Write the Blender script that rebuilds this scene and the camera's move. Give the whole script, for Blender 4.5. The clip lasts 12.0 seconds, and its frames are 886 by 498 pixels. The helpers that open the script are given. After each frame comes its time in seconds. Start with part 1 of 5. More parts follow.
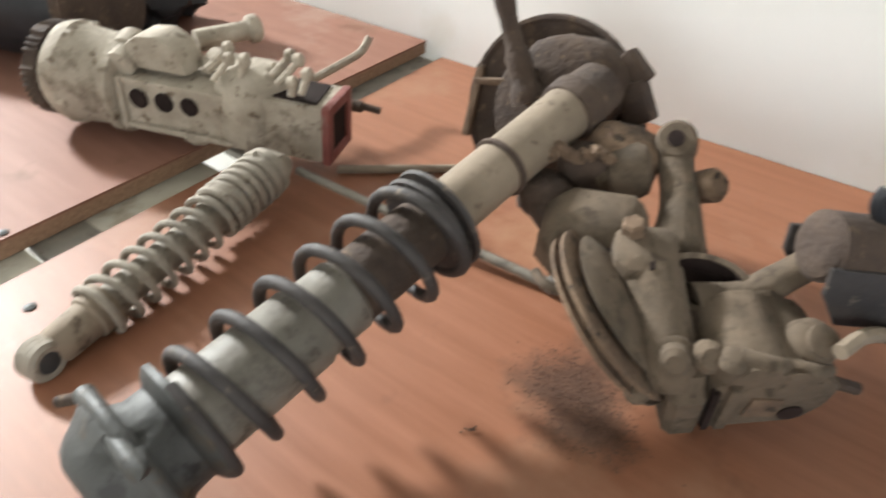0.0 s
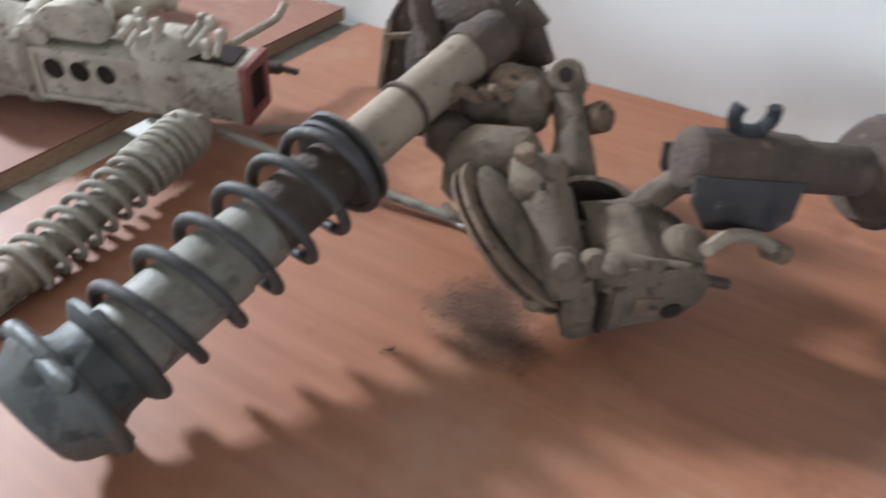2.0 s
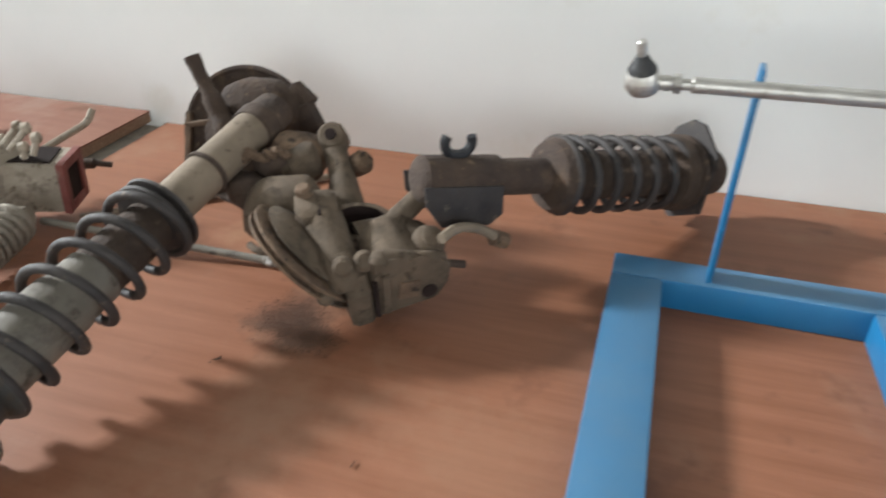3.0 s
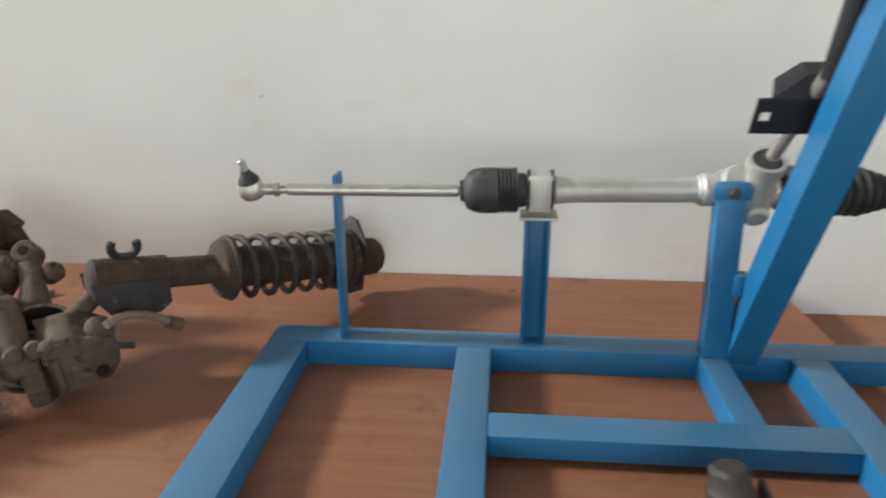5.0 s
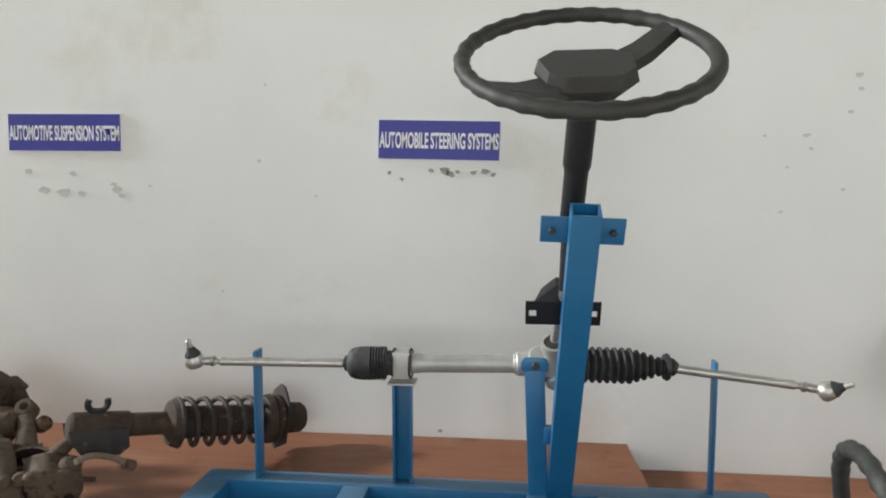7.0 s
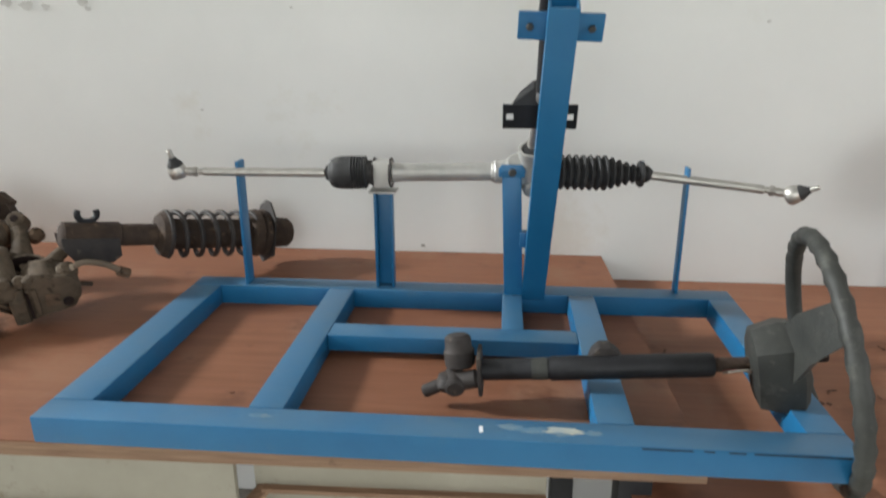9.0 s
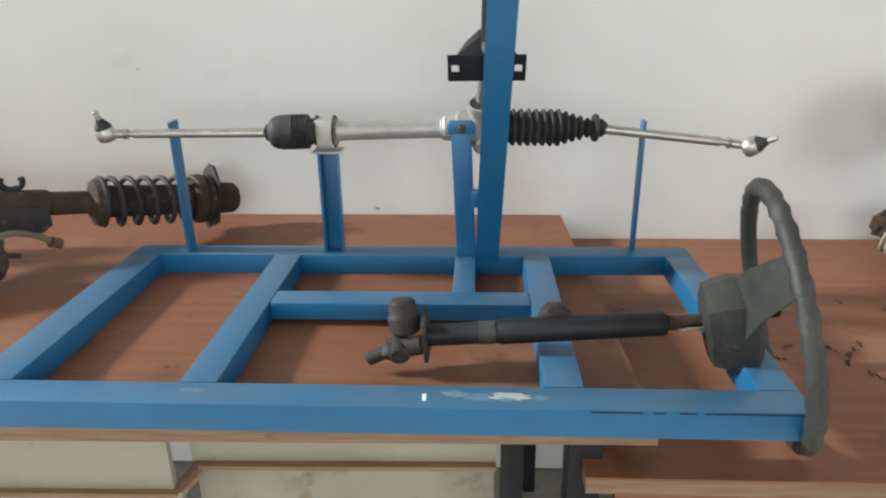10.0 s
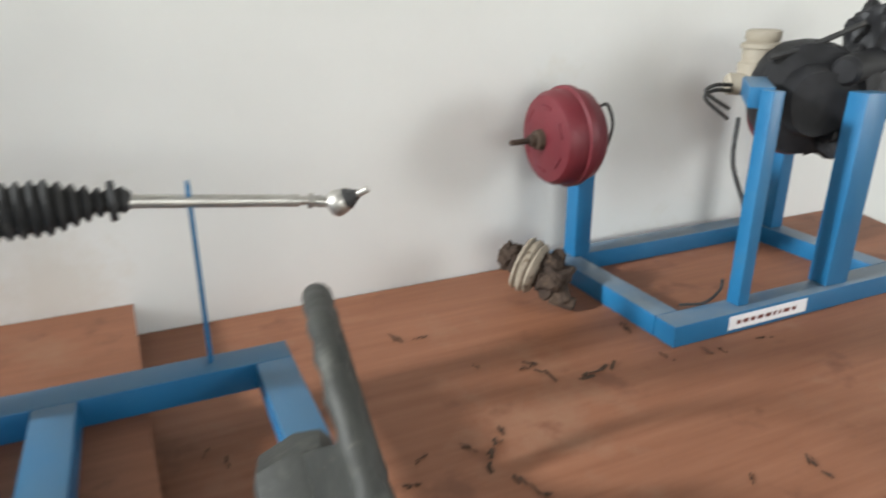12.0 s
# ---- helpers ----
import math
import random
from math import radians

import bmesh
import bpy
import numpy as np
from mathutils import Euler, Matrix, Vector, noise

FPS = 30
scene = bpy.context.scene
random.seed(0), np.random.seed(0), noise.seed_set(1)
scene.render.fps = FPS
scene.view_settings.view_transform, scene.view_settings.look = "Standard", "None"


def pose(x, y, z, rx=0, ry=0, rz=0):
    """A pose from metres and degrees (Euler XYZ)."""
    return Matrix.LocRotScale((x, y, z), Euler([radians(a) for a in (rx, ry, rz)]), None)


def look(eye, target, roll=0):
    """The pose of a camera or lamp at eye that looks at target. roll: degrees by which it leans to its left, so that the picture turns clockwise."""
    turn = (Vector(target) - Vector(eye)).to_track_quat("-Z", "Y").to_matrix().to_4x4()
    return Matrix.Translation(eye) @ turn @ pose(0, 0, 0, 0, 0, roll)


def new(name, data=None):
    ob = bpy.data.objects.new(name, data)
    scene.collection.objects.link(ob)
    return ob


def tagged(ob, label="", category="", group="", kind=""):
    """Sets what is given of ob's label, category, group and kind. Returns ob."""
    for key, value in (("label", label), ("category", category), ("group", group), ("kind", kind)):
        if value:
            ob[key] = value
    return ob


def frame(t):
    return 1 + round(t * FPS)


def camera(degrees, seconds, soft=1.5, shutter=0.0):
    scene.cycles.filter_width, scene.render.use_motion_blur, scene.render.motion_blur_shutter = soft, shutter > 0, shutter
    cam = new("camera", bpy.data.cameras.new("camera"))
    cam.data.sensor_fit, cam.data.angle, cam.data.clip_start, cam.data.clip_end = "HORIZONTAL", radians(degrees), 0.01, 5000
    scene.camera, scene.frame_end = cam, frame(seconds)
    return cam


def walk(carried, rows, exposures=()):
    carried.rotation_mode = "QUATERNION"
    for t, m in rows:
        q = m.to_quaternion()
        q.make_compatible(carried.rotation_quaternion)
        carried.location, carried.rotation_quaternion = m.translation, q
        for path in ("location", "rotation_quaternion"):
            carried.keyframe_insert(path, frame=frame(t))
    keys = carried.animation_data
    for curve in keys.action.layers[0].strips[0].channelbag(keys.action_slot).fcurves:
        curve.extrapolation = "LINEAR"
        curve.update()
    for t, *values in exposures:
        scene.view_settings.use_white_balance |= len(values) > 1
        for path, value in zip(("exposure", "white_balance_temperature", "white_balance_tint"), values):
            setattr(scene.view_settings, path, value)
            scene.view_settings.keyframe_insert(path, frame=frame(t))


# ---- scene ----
cam = camera(66.2, 12.0, 1.9, 0.5)
PATH = [
    (0, (-0.2, -0.046, 1.196), (-1.202, 1.216, 0.01), 1.2),
    (0.5, (-0.235, -0.075, 1.18), (-1.328, 1.036, -0.074), 1.4),
    (1, (-0.252, -0.089, 1.179), (-1.369, 0.939, -0.122), 1.5),
    (1.5, (-0.2, -0.071, 1.175), (-1.242, 1.05, -0.113), 1.0),
    (2, (-0.136, -0.075, 1.188), (-1.0, 1.25, -0.037), 0.9),
    (2.5, (-0.065, -0.149, 1.209), (-0.74, 1.383, 0.113), 0.8),
    (3, (0.009, -0.228, 1.225), (-0.521, 1.422, 0.228), 0.2),
    (3.5, (0.099, -0.236, 1.237), (-0.386, 1.477, 0.326), -0.4),
    (5.5, (0.384, -0.482, 1.295), (0.31, 1.432, 0.721), -0.5),
    (6, (0.432, -0.582, 1.325), (0.391, 1.374, 0.909), -0.9),
    (6.5, (0.535, -0.648, 1.347), (0.417, 1.334, 1.108), -0.3),
    (6.7, (0.572, -0.68, 1.353), (0.389, 1.304, 1.177), -0.4),
    (8.3, (0.624, -0.783, 1.353), (0.388, 1.185, 1.084), 0.2),
    (8.5, (0.627, -0.774, 1.338), (0.409, 1.181, 0.979), 0.2),
    (9, (0.62, -0.749, 1.285), (0.446, 1.146, 0.671), -0.2),
    (9.5, (0.63, -0.724, 1.276), (0.494, 1.156, 0.606), -0.2),
    (10, (0.662, -0.699, 1.263), (0.564, 1.166, 0.55), -0.8),
    (10.5, (0.705, -0.647, 1.254), (0.691, 1.2, 0.486), -1.5),
    (11, (0.77, -0.526, 1.248), (0.985, 1.302, 0.465), -1.3),
    (11.5, (0.832, -0.413, 1.249), (1.377, 1.355, 0.488), -0.7),
    (12, (0.919, -0.336, 1.254), (1.683, 1.375, 0.555), -0.4),
]
walk(cam, [(t, look(eye, target, roll)) for t, eye, target, roll in PATH], [
    (0.0, 0.62, 6500, 10), (0.4, 0.40, 6400, 10), (0.8, -0.42, 6300, 10), (1.1, -0.68, 5850, 10), (1.5, -0.88, 5700, 10), (1.75, -0.35, 5750, 10), (2.0, 0.40, 5700, 10), (2.5, 0.36, 6050, 10), (3.5, 0.08, 6300, 10),
    (4.5, -0.06, 6450, 10), (5.5, -0.20, 6500, 10), (6.5, -0.34, 6450, 10), (8.5, -0.29, 6450, 10), (9.5, -0.12, 6450, 10), (11.0, 0.02, 6450, 10), (12.0, 0.06, 6450, 10)])

# ---- world and light ----
world = bpy.data.worlds.new("world")
scene.world = world
world.use_nodes = True
sky = world.node_tree.nodes.new("ShaderNodeTexSky")
sky.sky_type, sky.sun_disc, sky.sun_elevation, sky.sun_rotation = "NISHITA", False, radians(35), radians(200)
world.node_tree.links.new(sky.outputs[0], world.node_tree.nodes["Background"].inputs[0])
world.node_tree.nodes["Background"].inputs[1].default_value = 0.1


def unseen_light(name, eye, target, sx, sy, watts, colour):
    data = bpy.data.lights.new(name, "AREA")
    data.shape, data.size, data.size_y, data.energy, data.color = "RECTANGLE", sx, sy, watts, colour
    ob = new(name, data)
    ob.matrix_world = look(eye, target)
    return ob


# Unseen windows left and right, inferred from the shadows they throw.
unseen_light("unseen_light", (-8.06, 0.42, 4.80), (-0.1, 0.3, 0.85), 0.66, 0.9, 1400, (0.94, 0.98, 0.98))
unseen_light("unseen_light", (4.16, -1.60, 1.66), (0.6, 0.5, 1.1), 1.15, 1.20, 48, (0.97, 0.99, 0.97))
# South lamp is an added fill that brightens the wall; no window known.
unseen_light("unseen_light", (0.6, -3.36, 1.66), (0.6, 0, 1.2), 2.3, 1.2, 42, (0.97, 1.0, 0.98))


# ---- materials ----
def mat(name, c1, c2, rough=0.6, metal=0.0, scale=18.0, bump=0.15, stretch=(1, 1, 1), c3=None, c3_at=0.58, c3_scale=6.0, rough2=None, coords="Object", fine=None, specks=None, speck_scale=70, speck_at=0.60, stains=(), shine=0.5, dust=None):
    m = bpy.data.materials.new(name)
    m.use_nodes = True
    nt = m.node_tree
    b = nt.nodes["Principled BSDF"]
    L = nt.links.new
    tc = nt.nodes.new("ShaderNodeTexCoord")
    mp = nt.nodes.new("ShaderNodeMapping")
    mp.inputs["Scale"].default_value = stretch
    L(tc.outputs[coords], mp.inputs[0])
    n1 = nt.nodes.new("ShaderNodeTexNoise")
    n1.inputs["Scale"].default_value, n1.inputs["Detail"].default_value, n1.inputs["Roughness"].default_value = scale, 8, 0.62
    L(mp.outputs[0], n1.inputs["Vector"])
    r1 = nt.nodes.new("ShaderNodeValToRGB")
    r1.color_ramp.elements[0].position, r1.color_ramp.elements[1].position = 0.32, 0.68
    r1.color_ramp.elements[0].color, r1.color_ramp.elements[1].color = c1, c2
    L(n1.outputs["Fac"], r1.inputs[0])
    col = r1.outputs[0]
    if c3:
        n2 = nt.nodes.new("ShaderNodeTexNoise")
        n2.inputs["Scale"].default_value, n2.inputs["Detail"].default_value, n2.inputs["Roughness"].default_value = c3_scale, 6, 0.7
        L(tc.outputs[coords], n2.inputs["Vector"])
        r2 = nt.nodes.new("ShaderNodeValToRGB")
        r2.color_ramp.elements[0].position, r2.color_ramp.elements[1].position = c3_at, c3_at + 0.14
        L(n2.outputs["Fac"], r2.inputs[0])
        mx = nt.nodes.new("ShaderNodeMix")
        mx.data_type = "RGBA"
        L(r2.outputs[0], mx.inputs[0])
        L(col, mx.inputs[6])
        mx.inputs[7].default_value = c3
        col = mx.outputs[2]
    if specks:
        n3 = nt.nodes.new("ShaderNodeTexNoise")
        n3.inputs["Scale"].default_value, n3.inputs["Detail"].default_value, n3.inputs["Roughness"].default_value = speck_scale, 4, 0.6
        L(tc.outputs[coords], n3.inputs["Vector"])
        r3 = nt.nodes.new("ShaderNodeValToRGB")
        r3.color_ramp.elements[0].position, r3.color_ramp.elements[1].position = speck_at, speck_at + 0.10
        L(n3.outputs["Fac"], r3.inputs[0])
        m3 = nt.nodes.new("ShaderNodeMix")
        m3.data_type = "RGBA"
        L(r3.outputs[0], m3.inputs[0])
        L(col, m3.inputs[6])
        m3.inputs[7].default_value = specks
        col = m3.outputs[2]
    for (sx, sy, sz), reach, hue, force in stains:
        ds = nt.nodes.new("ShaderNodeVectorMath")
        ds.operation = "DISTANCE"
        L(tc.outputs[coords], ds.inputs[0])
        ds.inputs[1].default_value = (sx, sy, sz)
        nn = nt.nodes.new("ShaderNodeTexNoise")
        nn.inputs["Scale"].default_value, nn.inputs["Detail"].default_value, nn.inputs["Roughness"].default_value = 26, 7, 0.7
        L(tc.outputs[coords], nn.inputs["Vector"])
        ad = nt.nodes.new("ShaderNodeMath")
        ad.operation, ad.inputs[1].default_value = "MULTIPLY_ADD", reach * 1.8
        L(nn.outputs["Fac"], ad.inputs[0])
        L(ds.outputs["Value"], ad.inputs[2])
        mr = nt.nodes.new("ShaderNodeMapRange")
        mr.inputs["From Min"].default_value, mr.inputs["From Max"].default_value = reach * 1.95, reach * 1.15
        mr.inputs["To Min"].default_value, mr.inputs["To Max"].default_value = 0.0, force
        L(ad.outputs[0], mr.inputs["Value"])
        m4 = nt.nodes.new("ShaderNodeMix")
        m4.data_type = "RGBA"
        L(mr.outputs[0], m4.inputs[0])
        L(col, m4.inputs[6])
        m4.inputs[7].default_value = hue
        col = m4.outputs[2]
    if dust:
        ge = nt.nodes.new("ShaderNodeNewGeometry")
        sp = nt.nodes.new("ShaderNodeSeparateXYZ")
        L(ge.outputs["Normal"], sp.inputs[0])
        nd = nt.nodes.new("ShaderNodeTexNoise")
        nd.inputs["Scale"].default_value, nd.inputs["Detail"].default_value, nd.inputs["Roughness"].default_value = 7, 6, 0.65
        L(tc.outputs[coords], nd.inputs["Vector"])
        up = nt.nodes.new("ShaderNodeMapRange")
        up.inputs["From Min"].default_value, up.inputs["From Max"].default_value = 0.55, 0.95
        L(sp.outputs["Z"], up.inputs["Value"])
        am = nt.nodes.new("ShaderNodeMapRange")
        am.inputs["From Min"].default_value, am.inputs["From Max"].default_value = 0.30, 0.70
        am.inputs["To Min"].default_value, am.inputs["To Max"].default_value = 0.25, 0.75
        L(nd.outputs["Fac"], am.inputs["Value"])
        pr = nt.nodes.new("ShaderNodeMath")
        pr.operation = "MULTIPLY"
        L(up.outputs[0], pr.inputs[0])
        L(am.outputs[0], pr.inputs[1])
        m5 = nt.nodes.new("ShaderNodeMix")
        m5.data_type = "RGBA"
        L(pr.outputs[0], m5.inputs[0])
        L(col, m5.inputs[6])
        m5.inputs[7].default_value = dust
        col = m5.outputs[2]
    L(col, b.inputs["Base Color"])
    rr = nt.nodes.new("ShaderNodeMapRange")
    rr.inputs["To Min"].default_value, rr.inputs["To Max"].default_value = rough, rough2 if rough2 is not None else min(1, rough + 0.2)
    L(n1.outputs["Fac"], rr.inputs["Value"])
    L(rr.outputs[0], b.inputs["Roughness"])
    b.inputs["Metallic"].default_value = metal
    b.inputs["Specular IOR Level"].default_value = shine
    if bump:
        nb = nt.nodes.new("ShaderNodeTexNoise")
        nb.inputs["Scale"].default_value, nb.inputs["Detail"].default_value = fine or scale * 6, 5
        L(mp.outputs[0], nb.inputs["Vector"])
        bp = nt.nodes.new("ShaderNodeBump")
        bp.inputs["Strength"].default_value, bp.inputs["Distance"].default_value = bump, 0.004
        L(nb.outputs["Fac"], bp.inputs["Height"])
        L(bp.outputs[0], b.inputs["Normal"])
    return m


LAMINATE = mat("worn_wood_laminate", (0.215, 0.085, 0.044, 1), (0.279, 0.121, 0.068, 1), 0.46, 0, 4, 0.04, (1.0, 13, 13), (0.281, 0.148, 0.093, 1), 0.53, 2.4, 0.60, specks=(0.183, 0.074, 0.041, 1), speck_scale=9, speck_at=0.60, shine=0.32)
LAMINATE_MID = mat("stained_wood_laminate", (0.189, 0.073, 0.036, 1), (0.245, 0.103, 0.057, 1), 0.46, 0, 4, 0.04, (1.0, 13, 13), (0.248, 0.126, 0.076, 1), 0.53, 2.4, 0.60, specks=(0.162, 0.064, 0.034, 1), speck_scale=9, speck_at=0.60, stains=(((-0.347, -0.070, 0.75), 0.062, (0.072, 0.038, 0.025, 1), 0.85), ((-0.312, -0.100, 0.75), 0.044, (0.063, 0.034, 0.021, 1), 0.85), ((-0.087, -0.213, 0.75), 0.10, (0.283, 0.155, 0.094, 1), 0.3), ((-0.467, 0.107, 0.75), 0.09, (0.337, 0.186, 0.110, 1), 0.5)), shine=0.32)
LAMINATE_PALE = mat("faded_wood_laminate", (0.184, 0.086, 0.060, 1), (0.223, 0.112, 0.080, 1), 0.58, 0, 5, 0.03, (1.1, 10, 10), (0.254, 0.168, 0.134, 1), 0.50, 2.0, 0.58, specks=(0.155, 0.075, 0.049, 1), speck_scale=9, speck_at=0.60, shine=0.12)
EDGE_WOOD = mat("raw_wood_edge", (0.19, 0.105, 0.06, 1), (0.32, 0.20, 0.125, 1), 0.6, 0, 10, 0.3, (1, 20, 20), (0.08, 0.045, 0.025, 1), 0.66, 14)
CREAM = mat("cream_painted_board", (0.289, 0.265, 0.206, 1), (0.358, 0.334, 0.268, 1), 0.5, 0, 6, 0.1, c3=(0.186, 0.148, 0.100, 1), c3_at=0.56, c3_scale=9)
GAPBOARD = mat("dusty_cream_board", (0.300, 0.270, 0.217, 1), (0.405, 0.375, 0.307, 1), 0.7, 0, 6, 0.1, c3=(0.195, 0.158, 0.112, 1), c3_at=0.54, c3_scale=9)
TRIM_GREY = mat("grey_edge_trim", (0.16, 0.15, 0.14, 1), (0.25, 0.24, 0.22, 1), 0.5, 0, 20, 0.1)
# Wall stains; the one at (0.45, 0.79) paints a faint arched shadow.
STAINED_SHADED_WALL = mat("stained_shaded_wall_paint", (0.77, 0.775, 0.76, 1), (0.82, 0.825, 0.81, 1), 0.7, 0, 2.2, 0.10, c3=(0.72, 0.70, 0.64, 1), c3_at=0.60, c3_scale=1.6, fine=55, stains=(((-0.20, -0.10, 1.72), 0.2, (0.6, 0.55, 0.45, 1), 0.33), ((0.25, -0.10, 1.63), 0.12, (0.62, 0.57, 0.47, 1), 0.27), ((0.15, -0.10, 1.4), 0.1, (0.58, 0.58, 0.55, 1), 0.21), ((-0.27, -0.10, 1.36), 0.09, (0.55, 0.55, 0.52, 1), 0.30), ((0.67, -0.10, 1.385), 0.08, (0.6, 0.59, 0.56, 1), 0.27), ((0.45, -0.10, 0.79), 0.06, (0.55, 0.48, 0.38, 1), 0.33), ((-0.05, -0.10, 0.8), 0.08, (0.55, 0.5, 0.42, 1), 0.27), ((1.55, -0.10, 1.5), 0.1, (0.62, 0.61, 0.57, 1), 0.27), ((1.35, -0.10, 0.73), 0.07, (0.58, 0.51, 0.4, 1), 0.30), ((1.75, -0.10, 0.74), 0.08, (0.6, 0.54, 0.43, 1), 0.27), ((2.70, -0.10, 0.8), 0.12, (0.6, 0.52, 0.4, 1), 0.30), ((1.00, -0.10, 0.79), 0.05, (0.58, 0.52, 0.42, 1), 0.27)))
# Unseen walls and ceiling, darker than plain paint to cut bounce light.
DIM_WALL = mat("dim_beige_wall_paint", (0.27, 0.26, 0.24, 1), (0.31, 0.30, 0.28, 1), 0.7, 0, 2.2, 0.1)
DIM_CEILING = mat("dim_ceiling_paint", (0.30, 0.30, 0.28, 1), (0.36, 0.36, 0.34, 1), 0.8, 0, 3, 0.1)
TILE = mat("glazed_floor_tile", (0.66, 0.64, 0.58, 1), (0.74, 0.72, 0.67, 1), 0.15, 0, 5, 0.02, c3=(0.56, 0.53, 0.46, 1), c3_at=0.6, c3_scale=8)
GROUT = mat("grey_grout", (0.25, 0.24, 0.22, 1), (0.36, 0.34, 0.31, 1), 0.9, 0, 30, 0.2)
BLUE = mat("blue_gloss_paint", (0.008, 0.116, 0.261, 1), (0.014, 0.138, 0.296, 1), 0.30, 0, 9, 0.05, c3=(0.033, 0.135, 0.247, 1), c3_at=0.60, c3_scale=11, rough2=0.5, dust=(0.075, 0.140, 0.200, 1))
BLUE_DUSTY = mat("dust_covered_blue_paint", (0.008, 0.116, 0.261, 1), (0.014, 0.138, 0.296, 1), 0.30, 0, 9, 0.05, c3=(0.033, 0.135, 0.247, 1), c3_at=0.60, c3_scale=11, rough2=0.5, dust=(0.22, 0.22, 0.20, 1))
BLUE_WORN = mat("rubbed_blue_paint", (0.07, 0.17, 0.27, 1), (0.15, 0.22, 0.27, 1), 0.6, 0, 40, 0.1)
CHIP = mat("bared_putty_patch", (0.30, 0.36, 0.38, 1), (0.52, 0.47, 0.34, 1), 0.7, 0, 30, 0.2)
STEEL = mat("brushed_steel", (0.42, 0.40, 0.37, 1), (0.62, 0.60, 0.56, 1), 0.32, 0.85, 30, 0.06, (1, 6, 6), (0.30, 0.25, 0.20, 1), 0.62, 20)
ALU = mat("cast_aluminium", (0.422, 0.414, 0.387, 1), (0.546, 0.528, 0.502, 1), 0.42, 0.55, 26, 0.15, c3=(0.290, 0.273, 0.246, 1), c3_at=0.62, c3_scale=18)
RUBBER = mat("black_rubber", (0.016, 0.016, 0.017, 1), (0.035, 0.034, 0.034, 1), 0.55, 0, 24, 0.15, c3=(0.09, 0.085, 0.08, 1), c3_at=0.56, c3_scale=22)
BLACK = mat("black_painted_steel", (0.010, 0.010, 0.011, 1), (0.022, 0.022, 0.025, 1), 0.42, 0.1, 20, 0.1, c3=(0.075, 0.068, 0.060, 1), c3_at=0.66, c3_scale=15, shine=0.32)
WHEEL = mat("dusty_grey_wheel_plastic", (0.023, 0.024, 0.022, 1), (0.041, 0.042, 0.037, 1), 0.5, 0, 22, 0.2, c3=(0.081, 0.081, 0.070, 1), c3_at=0.58, c3_scale=16, specks=(0.070, 0.067, 0.058, 1), speck_at=0.62)
WHEEL_DARK = mat("dark_wheel_plastic", (0.021, 0.020, 0.018, 1), (0.036, 0.034, 0.030, 1), 0.5, 0, 22, 0.15, c3=(0.060, 0.054, 0.045, 1), c3_at=0.60, c3_scale=16)
SPRING = mat("dark_spring_steel", (0.021, 0.017, 0.016, 1), (0.044, 0.036, 0.033, 1), 0.58, 0.15, 30, 0.2, c3=(0.094, 0.074, 0.055, 1), c3_at=0.60, c3_scale=26, specks=(0.109, 0.083, 0.062, 1), speck_at=0.62)
SLEEVE = mat("dusty_grey_sleeve", (0.120, 0.106, 0.085, 1), (0.198, 0.173, 0.141, 1), 0.5, 0, 20, 0.2, c3=(0.078, 0.063, 0.049, 1), c3_at=0.57, c3_scale=16, specks=(0.074, 0.061, 0.046, 1), speck_at=0.58, speck_scale=45)
GREYCAP = mat("worn_grey_metal", (0.032, 0.032, 0.030, 1), (0.060, 0.058, 0.054, 1), 0.50, 0.2, 16, 0.3, c3=(0.075, 0.046, 0.023, 1), c3_at=0.56, c3_scale=14, specks=(0.020, 0.018, 0.017, 1), speck_at=0.58, speck_scale=50)
TAN = mat("dusty_tan_tube", (0.154, 0.118, 0.083, 1), (0.231, 0.178, 0.128, 1), 0.7, 0.05, 16, 0.25, c3=(0.073, 0.052, 0.033, 1), c3_at=0.58, c3_scale=16, specks=(0.084, 0.059, 0.038, 1), speck_at=0.60, speck_scale=45)
DIRTY = mat("dirt_crusted_casting", (0.079, 0.048, 0.030, 1), (0.154, 0.099, 0.061, 1), 0.85, 0.0, 26, 0.6, c3=(0.037, 0.022, 0.015, 1), c3_at=0.55, c3_scale=16, specks=(0.034, 0.021, 0.012, 1), speck_at=0.56)
CALIPER = mat("dusty_caliper_casting", (0.067, 0.047, 0.030, 1), (0.117, 0.083, 0.055, 1), 0.8, 0.05, 26, 0.3, c3=(0.042, 0.029, 0.017, 1), c3_at=0.52, c3_scale=18, specks=(0.046, 0.030, 0.017, 1), speck_at=0.58)
RUSTDARK = mat("dark_rusty_iron", (0.031, 0.019, 0.014, 1), (0.068, 0.044, 0.030, 1), 0.8, 0.1, 30, 0.5, c3=(0.117, 0.075, 0.048, 1), c3_at=0.58, c3_scale=14, specks=(0.135, 0.088, 0.056, 1), speck_at=0.62)
GEARCASE = mat("dusty_gearbox_casting", (0.221, 0.184, 0.139, 1), (0.371, 0.321, 0.257, 1), 0.75, 0.1, 24, 0.5, c3=(0.107, 0.077, 0.052, 1), c3_at=0.57, c3_scale=16, specks=(0.114, 0.081, 0.052, 1), speck_at=0.58, speck_scale=55)
PALESPRING = mat("dusty_pale_spring", (0.185, 0.160, 0.128, 1), (0.290, 0.252, 0.204, 1), 0.7, 0.1, 24, 0.25, c3=(0.143, 0.104, 0.068, 1), c3_at=0.60, c3_scale=20, specks=(0.118, 0.088, 0.062, 1), speck_at=0.60)
